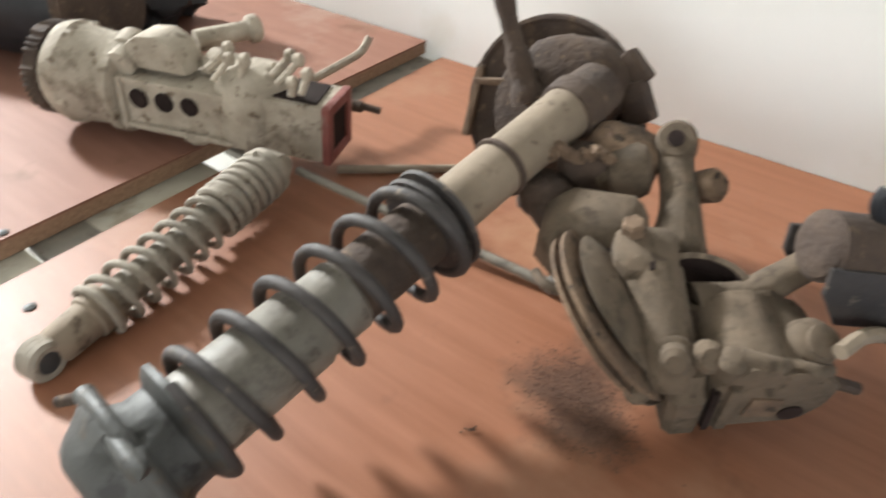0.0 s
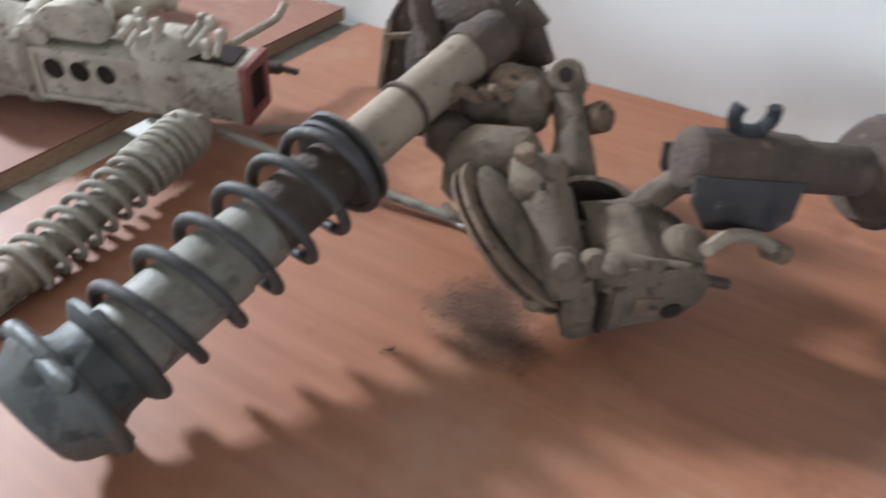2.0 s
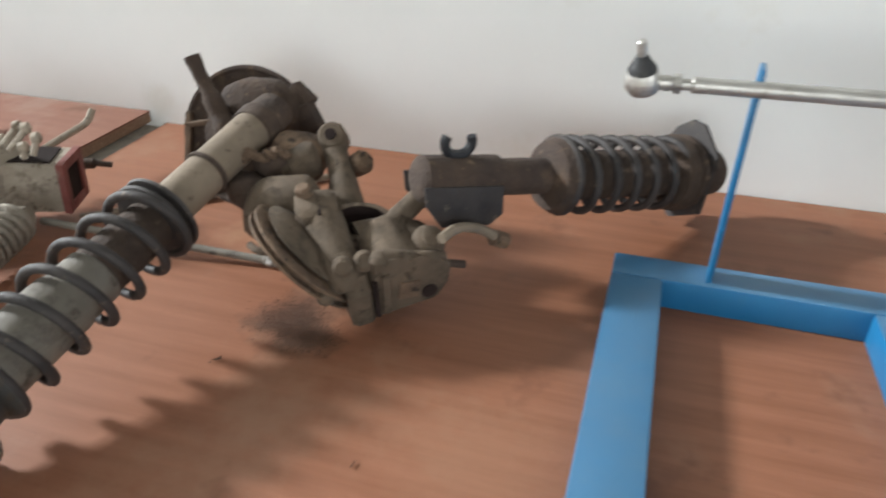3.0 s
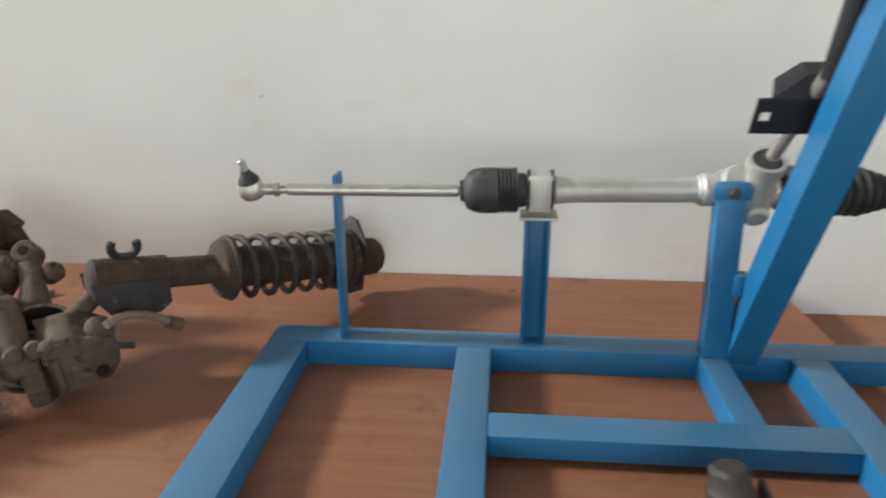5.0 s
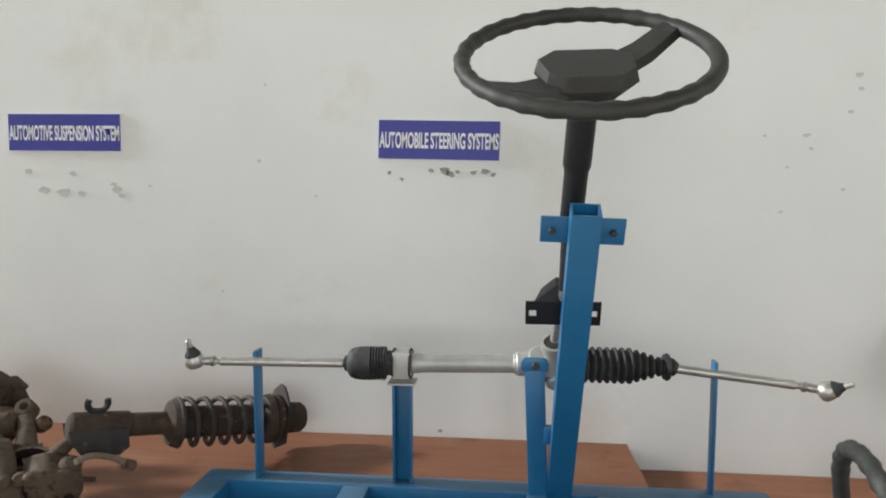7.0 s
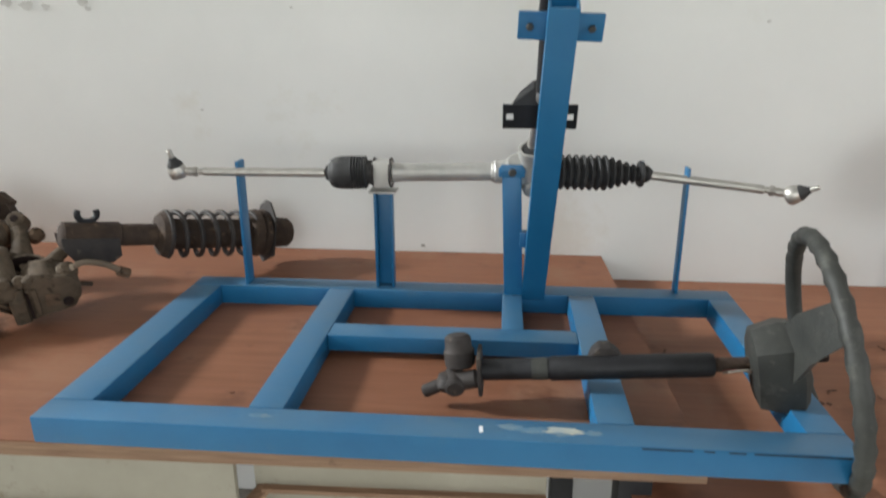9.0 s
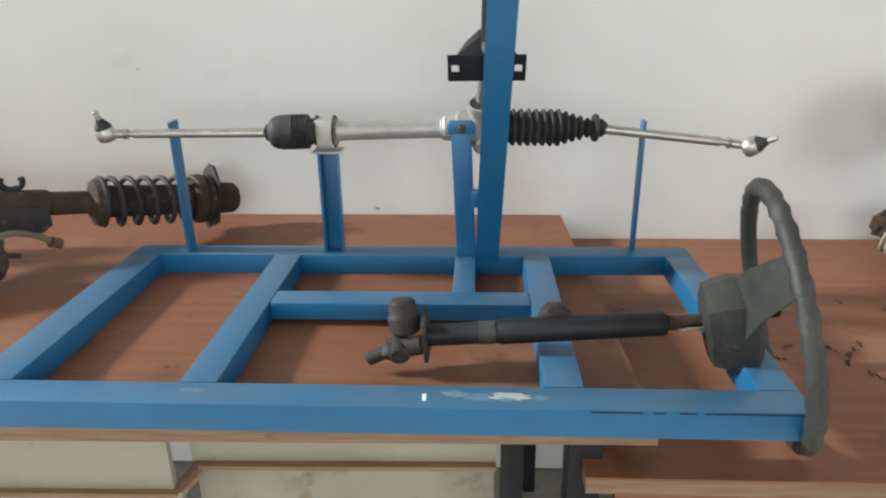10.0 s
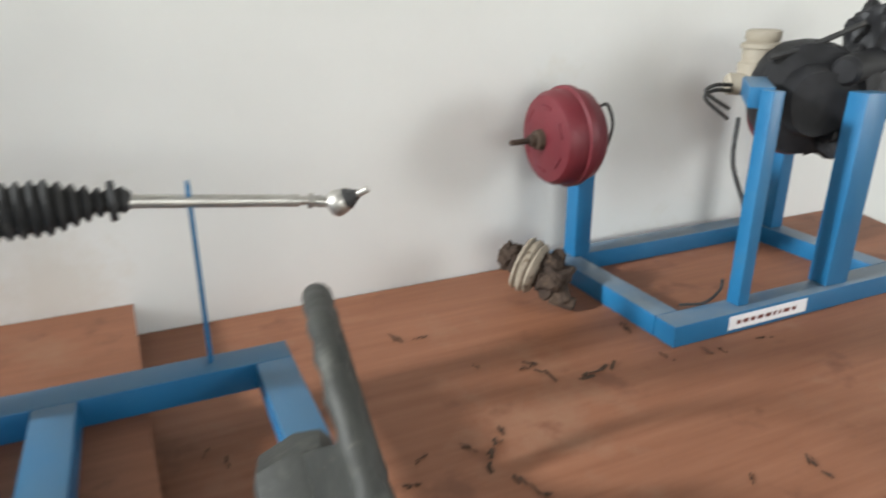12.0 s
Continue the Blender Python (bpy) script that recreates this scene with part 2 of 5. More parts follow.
# Holes and slots are closed; this near-black paints the shade inside them.
HOLE_SHADE = mat("painted_hole_shade", (0.012, 0.008, 0.007, 1), (0.03, 0.02, 0.018, 1), 0.7, 0, 20, 0.1, shine=0.08)
GASKET = mat("faded_red_gasket", (0.119, 0.027, 0.021, 1), (0.184, 0.051, 0.039, 1), 0.6, 0, 24, 0.2, c3=(0.162, 0.132, 0.102, 1), c3_at=0.62, c3_scale=20)
REDCAN = mat("dark_red_enamel", (0.108, 0.011, 0.018, 1), (0.148, 0.019, 0.027, 1), 0.35, 0.1, 12, 0.08, c3=(0.160, 0.056, 0.056, 1), c3_at=0.64, c3_scale=14)
SIGNBLUE = mat("printed_blue_vinyl", (0.030, 0.032, 0.27, 1), (0.036, 0.040, 0.31, 1), 0.35, 0, 8, 0.02)
WHITE = mat("white_print", (0.78, 0.78, 0.80, 1), (0.84, 0.84, 0.86, 1), 0.5, 0, 20, 0.0)
SCUFF = mat("grey_scuff", (0.22, 0.21, 0.19, 1), (0.45, 0.43, 0.40, 1), 0.9, 0, 40, 0.1)
SCUFF_PALE = mat("faint_grime", (0.527, 0.523, 0.501, 1), (0.654, 0.650, 0.629, 1), 0.9, 0, 40, 0.1)
IVORY = mat("aged_ivory_plastic", (0.294, 0.259, 0.202, 1), (0.382, 0.338, 0.274, 1), 0.5, 0, 16, 0.1)
LEAF = mat("dry_brown_leaf", (0.037, 0.019, 0.011, 1), (0.080, 0.043, 0.025, 1), 0.9, 0, 50, 0.4)
SOIL = mat("spilled_oily_dust", (0.066, 0.033, 0.020, 1), (0.125, 0.063, 0.039, 1), 0.95, 0, 40, 0.5)


# ---- mesh tools ----
def axis(p0, p1, side=(0, 0, 1)):
    """A pose at p0 whose z points at p1 and whose y lies towards side."""
    z = (Vector(p1) - Vector(p0)).normalized()
    s = Vector(side)
    if abs(z.dot(s.normalized())) > 0.98:
        s = Vector((1, 0, 0))
    x = s.cross(z).normalized()
    y = z.cross(x)
    m = Matrix((x, y, z)).transposed().to_4x4()
    m.translation = p0
    return m


def box(bm, m, size, bevel=0.002, taper=None):
    """A bevelled block centred at m."""
    r = bmesh.ops.create_cube(bm, size=1)
    vs = r["verts"]
    for v in vs:
        k = 1.0
        if taper and v.co.z > 0:
            k = taper
        v.co = Vector((v.co.x * size[0] * k, v.co.y * size[1] * k, v.co.z * size[2]))
    if bevel:
        es = list({e for v in vs for e in v.link_edges})
        b = bmesh.ops.bevel(bm, geom=es, offset=bevel, segments=2, affect="EDGES", profile=0.6)
        vs = list({v for f in b["faces"] for v in f.verts} | {v for v in vs if v.is_valid})
    for v in vs:
        v.co = m @ v.co
    return bm


def span(bm, p0, p1, w, h, bevel=0.002, side=(0, 0, 1)):
    """A bar from p0 to p1, w wide and h high towards side."""
    p0, p1 = Vector(p0), Vector(p1)
    m = axis(p0, p1, side) @ Matrix.Translation((0, 0, (p1 - p0).length / 2))
    return box(bm, m, (w, h, (p1 - p0).length), bevel)


def lathe(bm, m, prof, seg=28, wobble=None):
    """A turned body: prof holds (z, r) from end to end."""
    rings = []
    for z, r in prof:
        ring = []
        for k in range(seg):
            a = 2 * math.pi * k / seg
            q = r * (wobble(a, z) if wobble else 1)
            ring.append(bm.verts.new(m @ Vector((q * math.cos(a), q * math.sin(a), z))))
        rings.append(ring)
    for a, b in zip(rings, rings[1:]):
        for k in range(seg):
            bm.faces.new((a[k], a[(k + 1) % seg], b[(k + 1) % seg], b[k]))
    bm.faces.new(tuple(reversed(rings[0])))
    bm.faces.new(tuple(rings[-1]))
    return bm


def rod(bm, p0, p1, r, seg=16, r1=None):
    n = (Vector(p1) - Vector(p0)).length
    e = min(r * 0.25, n * 0.2)
    r1 = r if r1 is None else r1
    return lathe(bm, axis(p0, p1), [(0, r - e), (e, r), (n - e, r1), (n, max(r1 - e, 0.0003))], seg)


def sweep(bm, pts, r, seg=10, closed=False):
    """A round bar along pts; r is a number or a list."""
    pts = [Vector(p) for p in pts]
    n = len(pts)
    rr = r if isinstance(r, (list, tuple)) else [r] * n
    t0 = (pts[1] - pts[0]).normalized()
    u = t0.orthogonal().normalized()
    rings = []
    for i, p in enumerate(pts):
        a = pts[(i - 1) % n] if (closed or i) else pts[0]
        b = pts[(i + 1) % n] if (closed or i < n - 1) else pts[-1]
        t = (b - a).normalized()
        u = (u - t * u.dot(t)).normalized()
        v = t.cross(u)
        rings.append([bm.verts.new(p + rr[i] * (math.cos(2 * math.pi * k / seg) * u + math.sin(2 * math.pi * k / seg) * v)) for k in range(seg)])
    pairs = list(zip(rings, rings[1:])) + ([(rings[-1], rings[0])] if closed else [])
    for a, b in pairs:
        for k in range(seg):
            bm.faces.new((a[k], a[(k + 1) % seg], b[(k + 1) % seg], b[k]))
    if not closed:
        bm.faces.new(tuple(reversed(rings[0])))
        bm.faces.new(tuple(rings[-1]))
    return bm


def smooth_line(pts, n=8):
    """Points of a Catmull-Rom line through pts."""
    pts = [Vector(p) for p in pts]
    q = [pts[0] * 2 - pts[1]] + pts + [pts[-1] * 2 - pts[-2]]
    out = []
    for i in range(1, len(q) - 2):
        a, b, c, d = q[i - 1:i + 3]
        for k in range(n):
            s = k / n
            out.append(0.5 * ((2 * b) + (c - a) * s + (2 * a - 5 * b + 4 * c - d) * s * s + (3 * b - a - 3 * c + d) * s ** 3))
    out.append(pts[-1])
    return out


def helix(m, z0, z1, turns, r, start=0.0, flat=0.6, steps=22):
    """Points of a coil spring whose end turns lie close."""
    n = int(turns * steps)
    out = []
    for i in range(n + 1):
        s = i / n
        e = flat / turns
        z = z0 + (z1 - z0) * max(0.0, min(1.0, (s - e * 0.5) / (1 - e)))
        a = start + 2 * math.pi * turns * s
        out.append(m @ Vector((r * math.cos(a), r * math.sin(a), z)))
    return out


def plate(bm, m, outline, thick, bevel=0.0):
    """A flat plate with the outline (x, y) in m's plane, thick along m's z."""
    n = len(outline)
    a = [bm.verts.new(m @ Vector((x, y, -thick / 2))) for x, y in outline]
    b = [bm.verts.new(m @ Vector((x, y, thick / 2))) for x, y in outline]
    bm.faces.new(tuple(reversed(a)))
    bm.faces.new(tuple(b))
    for k in range(n):
        bm.faces.new((a[k], a[(k + 1) % n], b[(k + 1) % n], b[k]))
    if bevel:
        es = list({e for v in a + b for e in v.link_edges})
        bmesh.ops.bevel(bm, geom=es, offset=bevel, segments=2, affect="EDGES", profile=0.6)
    return bm


def lump(bm, m, size, seed, rough=0.25, levels=4, freq=2.2):
    """An uneven rounded casting."""
    r = bmesh.ops.create_icosphere(bm, subdivisions=levels, radius=1)
    for v in r["verts"]:
        d = v.co.copy()
        k = 1 + rough * noise.noise(d * freq + Vector((seed, seed * 1.7, 0))) + rough * 0.45 * noise.noise(d * freq * 3 + Vector((0, seed, seed))) + rough * 0.22 * noise.noise(d * freq * 8 + Vector((seed, 0, seed)))
        q = Vector([math.copysign(abs(c) ** 0.75, c) for c in d]) * k
        v.co = m @ Vector((q.x * size[0], q.y * size[1], q.z * size[2]))
    return bm


def ringpts(m, r, n=48):
    return [m @ Vector((r * math.cos(2 * math.pi * k / n), r * math.sin(2 * math.pi * k / n), 0)) for k in range(n)]


ORIGIN = {}


def mesh_of(name, bm, material, origin):
    bmesh.ops.recalc_face_normals(bm, faces=bm.faces)
    for v in bm.verts:
        v.co -= origin
    me = bpy.data.meshes.new(name)
    bm.to_mesh(me)
    bm.free()
    me.materials.append(material)
    me.polygons.foreach_set("use_smooth", [True] * len(me.polygons))
    me.set_sharp_from_angle(angle=radians(38))
    return me


def thing(name, at, label, category, group="", kind=""):
    """An Empty at a thing's base."""
    ob = new(name)
    ob.empty_display_size = 0.05
    ob.location = at
    ORIGIN[ob] = Vector(at)
    return tagged(ob, label, category, group, kind)


def part(name, bm, material, parent, label=""):
    """One mesh under a thing or a part."""
    o = ORIGIN[parent]
    ob = new(name, mesh_of(name, bm, material, o))
    ob.parent = parent
    ORIGIN[ob] = o
    return tagged(ob, label)


def single(name, bm, material, at, label, category, group="", kind=""):
    """A thing, or a piece of the setting, that is one mesh."""
    o = Vector(at)
    ob = new(name, mesh_of(name, bm, material, o))
    ob.location = o
    ORIGIN[ob] = o
    return tagged(ob, label, category, group, kind)


def B():
    return bmesh.new()


def T(x, y, z):
    return Matrix.Translation((x, y, z))


# ---- the room ----
WALL_Y, XL, XR, YF, ZC = 0.88, -8.0, 4.1, -3.3, 5.6


def block(name, lo, hi, material, label, bevel=0):
    c = [(a + b) / 2 for a, b in zip(lo, hi)]
    return single(name, box(B(), T(*c), [b - a for a, b in zip(lo, hi)], bevel), material, (c[0], c[1], lo[2]), label, "", "", "structure")


block("wall_north", (XL - 0.2, WALL_Y, 0), (XR + 0.2, WALL_Y + 0.2, ZC), STAINED_SHADED_WALL, "white painted plaster wall with faint stains and one painted shadow")


def wall_with_opening(name, along, at, out, lo, hi, wlo, whi, sill, head):
    """A wall at a fixed x or y, from lo to hi, with an opening from wlo to whi, from sill to head."""
    bm = B()

    def piece(a, b, z0, z1):
        s = (b - a, abs(out), z1 - z0)
        c = ((a + b) / 2, at + out / 2, (z0 + z1) / 2)
        if along == "y":
            s, c = (s[1], s[0], s[2]), (c[1], c[0], c[2])
        box(bm, T(*c), s, 0)

    piece(lo, wlo, 0, ZC)
    piece(whi, hi, 0, ZC)
    piece(wlo, whi, 0, sill)
    piece(wlo, whi, head, ZC)
    base = (at, (lo + hi) / 2, 0) if along == "y" else ((lo + hi) / 2, at, 0)
    single(name, bm, DIM_WALL, base, "unseen dim beige wall with a lamp opening", "", "", "structure")


# Unseen walls and ceiling, sized and toned dark to shape the light.
wall_with_opening("wall_west", "y", XL, -0.2, YF, WALL_Y, -0.05, 0.87, 4.1, 5.5)
wall_with_opening("wall_east", "y", XR, 0.2, YF, WALL_Y, -2.2, -1.0, 1.0, 2.3)
wall_with_opening("wall_south", "x", YF, -0.2, XL, XR, -0.6, 1.8, 1.0, 2.3)
block("ceiling", (XL - 0.2, YF - 0.2, ZC), (XR + 0.2, WALL_Y + 0.2, ZC + 0.15), DIM_CEILING, "unseen ceiling toned dim to cut bounce")
floor = block("floor", (XL - 0.2, YF - 0.2, -0.15), (XR + 0.2, WALL_Y + 0.2, -0.006), GROUT, "cream glazed tile floor with grey joints")


# ---- the benches ----
def bench_top(name, corners, z, thick, top_mat, edge_mat, label, legs, at=None):
    """A laminate board on a frame: corners anticlockwise from the front left."""
    cx, cy = sum(c[0] for c in corners) / len(corners), sum(c[1] for c in corners) / len(corners)
    if at:
        cx, cy = at
    ob = thing(name, (cx, cy, 0), label, "workbench")
    bm = plate(B(), T(0, 0, z - 0.0015), corners, 0.003)
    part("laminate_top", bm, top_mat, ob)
    inner = [(cx + (x - cx) * 0.9985, cy + (y - cy) * 0.9985) for x, y in corners]
    part("core_board", plate(B(), T(0, 0, z - 0.003 - thick / 2), inner, thick), edge_mat, ob, "raw brown wooden board edge")
    for x, y, s in legs:
        leg = B()
        span(leg, (x, y, 0.0), (x, y, z - thick - 0.004), s, s, 0.002)
        part("leg", leg, BLACK, ob, "dark painted steel leg")
    return ob


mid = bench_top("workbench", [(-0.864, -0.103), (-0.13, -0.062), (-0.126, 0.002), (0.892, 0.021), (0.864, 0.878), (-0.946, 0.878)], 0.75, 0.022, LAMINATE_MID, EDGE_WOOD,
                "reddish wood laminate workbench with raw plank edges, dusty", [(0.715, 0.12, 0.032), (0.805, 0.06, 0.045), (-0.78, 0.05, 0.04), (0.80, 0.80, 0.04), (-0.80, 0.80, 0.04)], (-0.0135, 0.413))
left = bench_top("workbench", [(-2.3, -0.18), (-0.906, -0.09), (-0.982, 0.877), (-2.3, 0.877)], 0.772, 0.020, LAMINATE_PALE, EDGE_WOOD,
                 "faded reddish laminate workbench, slightly higher than its neighbour", [(-1.05, 0.05, 0.04), (-2.2, 0.0, 0.04), (-1.05, 0.80, 0.04), (-2.2, 0.8, 0.04)])
right = bench_top("workbench", [(0.80, 0.001), (2.44, 0.005), (2.70, 0.876), (0.82, 0.876)], 0.69, 0.022, LAMINATE, EDGE_WOOD,
                  "reddish wood laminate workbench, lower, strewn with dry leaf bits", [(1.0, 0.10, 0.04), (2.5, 0.12, 0.04), (2.5, 0.80, 0.04), (1.0, 0.80, 0.04)])
part("apron", span(B(), (0.84, 0.016, 0.610), (2.42, 0.020, 0.610), 0.014, 0.110, 0.002), LAMINATE, right, "reddish laminate apron board")
# cream boxes and rails of the middle bench
bm = span(B(), (-0.12, 0.022, 0.681), (0.256, 0.030, 0.681), 0.012, 0.088, 0.002)
part("apron", bm, CREAM, mid, "cream painted apron board")
bm = span(B(), (0.272, 0.060, 0.693), (0.690, 0.070, 0.693), 0.012, 0.064, 0.002)
part("apron", bm, CREAM, mid, "cream painted apron board")
bm = B()
span(bm, (-0.12, 0.018, 0.634), (0.262, 0.026, 0.634), 0.024, 0.007, 0.001)
span(bm, (0.262, 0.026, 0.634), (0.290, 0.056, 0.660), 0.024, 0.007, 0.001)
span(bm, (0.285, 0.054, 0.658), (0.690, 0.064, 0.658), 0.024, 0.007, 0.001)
part("apron_bead", bm, EDGE_WOOD, mid, "brown wooden bead along the apron")
bm = span(B(), (-0.12, 0.028, 0.598), (0.262, 0.036, 0.598), 0.012, 0.064, 0.002)
part("lower_apron", bm, CREAM, mid, "stained cream lower board")
bm = B()
span(bm, (0.255, 0.10, 0.59), (0.69, 0.13, 0.59), 0.012, 0.20, 0.002)
part("back_board", bm, CREAM, mid, "stained cream board")
bm = B()
span(bm, (0.60, 0.20, 0.672), (0.90, 0.17, 0.664), 0.012, 0.012, 0.002)
part("rail", bm, WHITE, mid, "thin white rail")
bm = span(B(), (-0.864, -0.121, 0.737), (-0.30, -0.0852, 0.737), 0.022, 0.020, 0.003)
part("edge_trim", bm, TRIM_GREY, mid, "dull grey edge strip")
bm = span(B(), (-0.864, -0.135, 0.735), (-0.30, -0.0992, 0.735), 0.004, 0.016, 0.001)
part("edge_trim", bm, WHITE, mid, "thin white edge strip")
# boards that bridge the gap between two benches
# The black strip paints the dark of an open gap between boards.
for i, (y0, y1, m) in enumerate(((-0.14, 0.018, GAPBOARD), (0.019, 0.051, BLACK), (0.052, 0.135, GAPBOARD), (0.14, 0.205, SLEEVE), (0.205, 0.375, GAPBOARD), (0.42, 0.86, SLEEVE))):
    bm = B()
    xa, xb = -0.8855 - 0.081 * (y0 + 0.1), -0.8855 - 0.081 * (y1 + 0.1)
    plate(bm, T(0, 0, 0.7415), [(xa - 0.034, y0), (xa + 0.0185, y0), (xb + 0.0185, y1), (xb - 0.034, y1)], 0.012, 0.001)
    part("gap_strip", bm, m, mid, "board, or black strip painted as a dark gap, between benches")

# ---- camera-facing props: the blue stand ----
FR, TZ = 1.066, 0.79
stand = thing("steering_stand", (0.53, 0.28, 0.75), "bright blue painted square tube stand lying on the workbench", "display stand")


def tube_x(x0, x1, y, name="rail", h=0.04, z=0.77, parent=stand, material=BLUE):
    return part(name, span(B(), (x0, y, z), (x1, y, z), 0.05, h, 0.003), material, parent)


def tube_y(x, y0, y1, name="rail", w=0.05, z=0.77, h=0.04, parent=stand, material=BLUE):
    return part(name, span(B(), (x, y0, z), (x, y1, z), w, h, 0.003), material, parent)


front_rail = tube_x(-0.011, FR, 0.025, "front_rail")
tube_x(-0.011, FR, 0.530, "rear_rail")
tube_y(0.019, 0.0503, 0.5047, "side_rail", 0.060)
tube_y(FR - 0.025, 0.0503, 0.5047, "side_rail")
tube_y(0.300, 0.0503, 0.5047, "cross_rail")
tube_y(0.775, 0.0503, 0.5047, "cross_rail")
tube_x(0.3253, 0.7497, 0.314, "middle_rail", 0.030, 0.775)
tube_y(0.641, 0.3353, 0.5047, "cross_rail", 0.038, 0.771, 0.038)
# bared filler on the front rail
rng = random.Random(4)
for x, y, rx, ry, m in ((0.640, 0.030, 0.020, 0.008, BLUE_WORN), (0.668, 0.024, 0.022, 0.010, BLUE_WORN), (0.705, 0.027, 0.030, 0.009, CHIP), (0.700, 0.018, 0.014, 0.005, BLUE_WORN), (0.742, 0.024, 0.014, 0.006, BLUE_WORN), (0.30, 0.03, 0.016, 0.006, BLUE_WORN)):
    out = [(x + rx * math.cos(a) * (0.55 + 0.6 * rng.random()), y + ry * math.sin(a) * (0.5 + 0.7 * rng.random())) for a in np.linspace(0, 2 * math.pi, 27)[:-1]]
    part("paint_chip", plate(B(), T(0, 0, 0.7901 + 0.0002 * rng.random()), out, 0.0004), m, front_rail, "rubbed patch in the blue paint")
part("paint_chip", plate(B(), T(0.598, 0.022, 0.7903), [(-0.002, -0.008), (0.003, -0.007), (0.002, 0.008), (-0.003, 0.006)], 0.0006), WHITE, front_rail, "small white paint chip")
bm = B()
for x0, x1 in ((0.80, 0.862), (0.875, 0.888), (0.905, 0.925), (0.935, 1.05)):
    box(bm, T((x0 + x1) / 2, 0.0, 0.7870), (x1 - x0, 0.0016, 0.0016), 0)
part("paint_scratch", bm, BLACK, front_rail, "thin dark scratch along the rail edge")

# posts
bm = span(B(), (0.102, 0.528, 0.79), (0.106, 0.520, 1.045), 0.006, 0.030, 0.001, (0.06, 1, 0))
part("flat_post", bm, BLUE, stand)
bm = span(B(), (0.962, 0.545, 0.79), (0.964, 0.550, 1.037), 0.006, 0.028, 0.001, (0.03, 1, 0))
part("flat_post", bm, BLUE, stand)
bm = B()
box(bm, T(0.386, 0.543, 0.888), (0.036, 0.005, 0.196), 0.001)
box(bm, T(0.370, 0.532, 0.888), (0.005, 0.022, 0.196), 0.001)
box(bm, T(0.402, 0.532, 0.888), (0.005, 0.022, 0.196), 0.001)
cp = part("channel_post", bm, BLUE, stand)
part("top_plate", box(B(), T(0.387, 0.530, 0.9875), (0.052, 0.045, 0.004), 0.001), ALU, cp, "bare metal top plate")
bm = span(B(), (0.643, 0.512, 0.79), (0.634, 0.508, 1.030), 0.036, 0.028, 0.002, (0, 1, 0))
plate(bm, T(0.634, 0.497, 1.034) @ pose(0, 0, 0, 90, 0, 0), [(-0.024, -0.010), (0.024, -0.010), (0.025, 0.004), (0.019, 0.014), (-0.019, 0.014), (-0.025, 0.004)], 0.008, 0.002)
mp_ = part("mount_post", bm, BLUE, stand)
part("bolt", rod(B(), (0.635, 0.4935, 1.034), (0.635, 0.485, 1.034), 0.008, 6), GREYCAP, mp_, "rusty hexagonal bolt head")
# the leaning square tube, open at its top
C0, C1 = Vector((0.682, 0.528, 0.780)), Vector((0.6995, 0.288, 1.322))
cm = axis(C0, C1, (0, -1, 0.3))
ln = (C1 - C0).length
w = 0.044
bm = lathe(B(), cm @ pose(0, 0, 0, 0, 0, 45), [(0, w * 0.7071), (ln, w * 0.7071), (ln, w * 0.7071 - 0.0045), (ln - 0.09, w * 0.7071 - 0.0045)], 4)
lean = part("leaning_tube", bm, BLUE, stand)
bm = B()
box(bm, cm @ T(0, -(w / 2 + 0.0035), ln - 0.047), (0.128, 0.006, 0.044), 0.0024)
pl = part("clamp_plate", bm, BLUE, lean)
for s in (-1, 1):
    p = cm @ Vector((s * 0.046, -(w / 2 + 0.001), ln - 0.047))
    q = cm @ Vector((s * 0.046, -(w / 2 - 0.006), ln - 0.047))
    part("bolt", rod(B(), p, q, 0.006, 6), GREYCAP, lean, "rusty bolt")
bm = B()
box(bm, T(0.661, 0.500, 0.905), (0.018, 0.022, 0.03), 0.001)
part("weld_tab", bm, BLUE, stand)

# ---- rack and pinion ----
rack = thing("steering_rack", (0.63, 0.53, 0.99), "silver rack and pinion steering gear with black rubber bellows", "steering rack")
R0, R1 = Vector((0.360, 0.528, 1.024)), Vector((0.700, 0.532, 1.030))
bm = B()
lathe(bm, axis((0.406, 0.528, 1.024), (0.605, 0.530, 1.028)), [(0, 0.017), (0.002, 0.0195), (0.02, 0.0172), (0.19, 0.0172), (0.192, 0.0200), (0.196, 0.0200), (0.199, 0.018)], 28)
part("rack_housing", bm, ALU, rack)
bm = box(B(), T(0.387, 0.528, 1.023), (0.034, 0.044, 0.050), 0.004)
br = part("clamp_bracket", bm, ALU, rack, "bright pressed metal clamp strap")
bm = B()
for s in (-1, 1):
    sweep(bm, ringpts(T(0.387 + s * 0.016, 0.528, 1.023) @ pose(0, 0, 0, 0, 90, 0), 0.0275, 28), 0.0022, 6, True)
part("wire_clip", bm, SPRING, br, "dark wire clip")
bm = lathe(B(), axis((0.600, 0.530, 1.028), (0.700, 0.533, 1.029)), [(0, 0.020), (0.003, 0.0225), (0.022, 0.0225), (0.03, 0.028), (0.055, 0.030), (0.085, 0.028), (0.1, 0.022)], 26)
ph = part("pinion_housing", bm, ALU, rack)
lathe_bm = lathe(B(), axis((0.643, 0.545, 1.03), (0.643, 0.505, 1.052)), [(0, 0.020), (0.035, 0.020), (0.042, 0.017)], 22)
part("mount_lug", lathe_bm, ALU, ph)
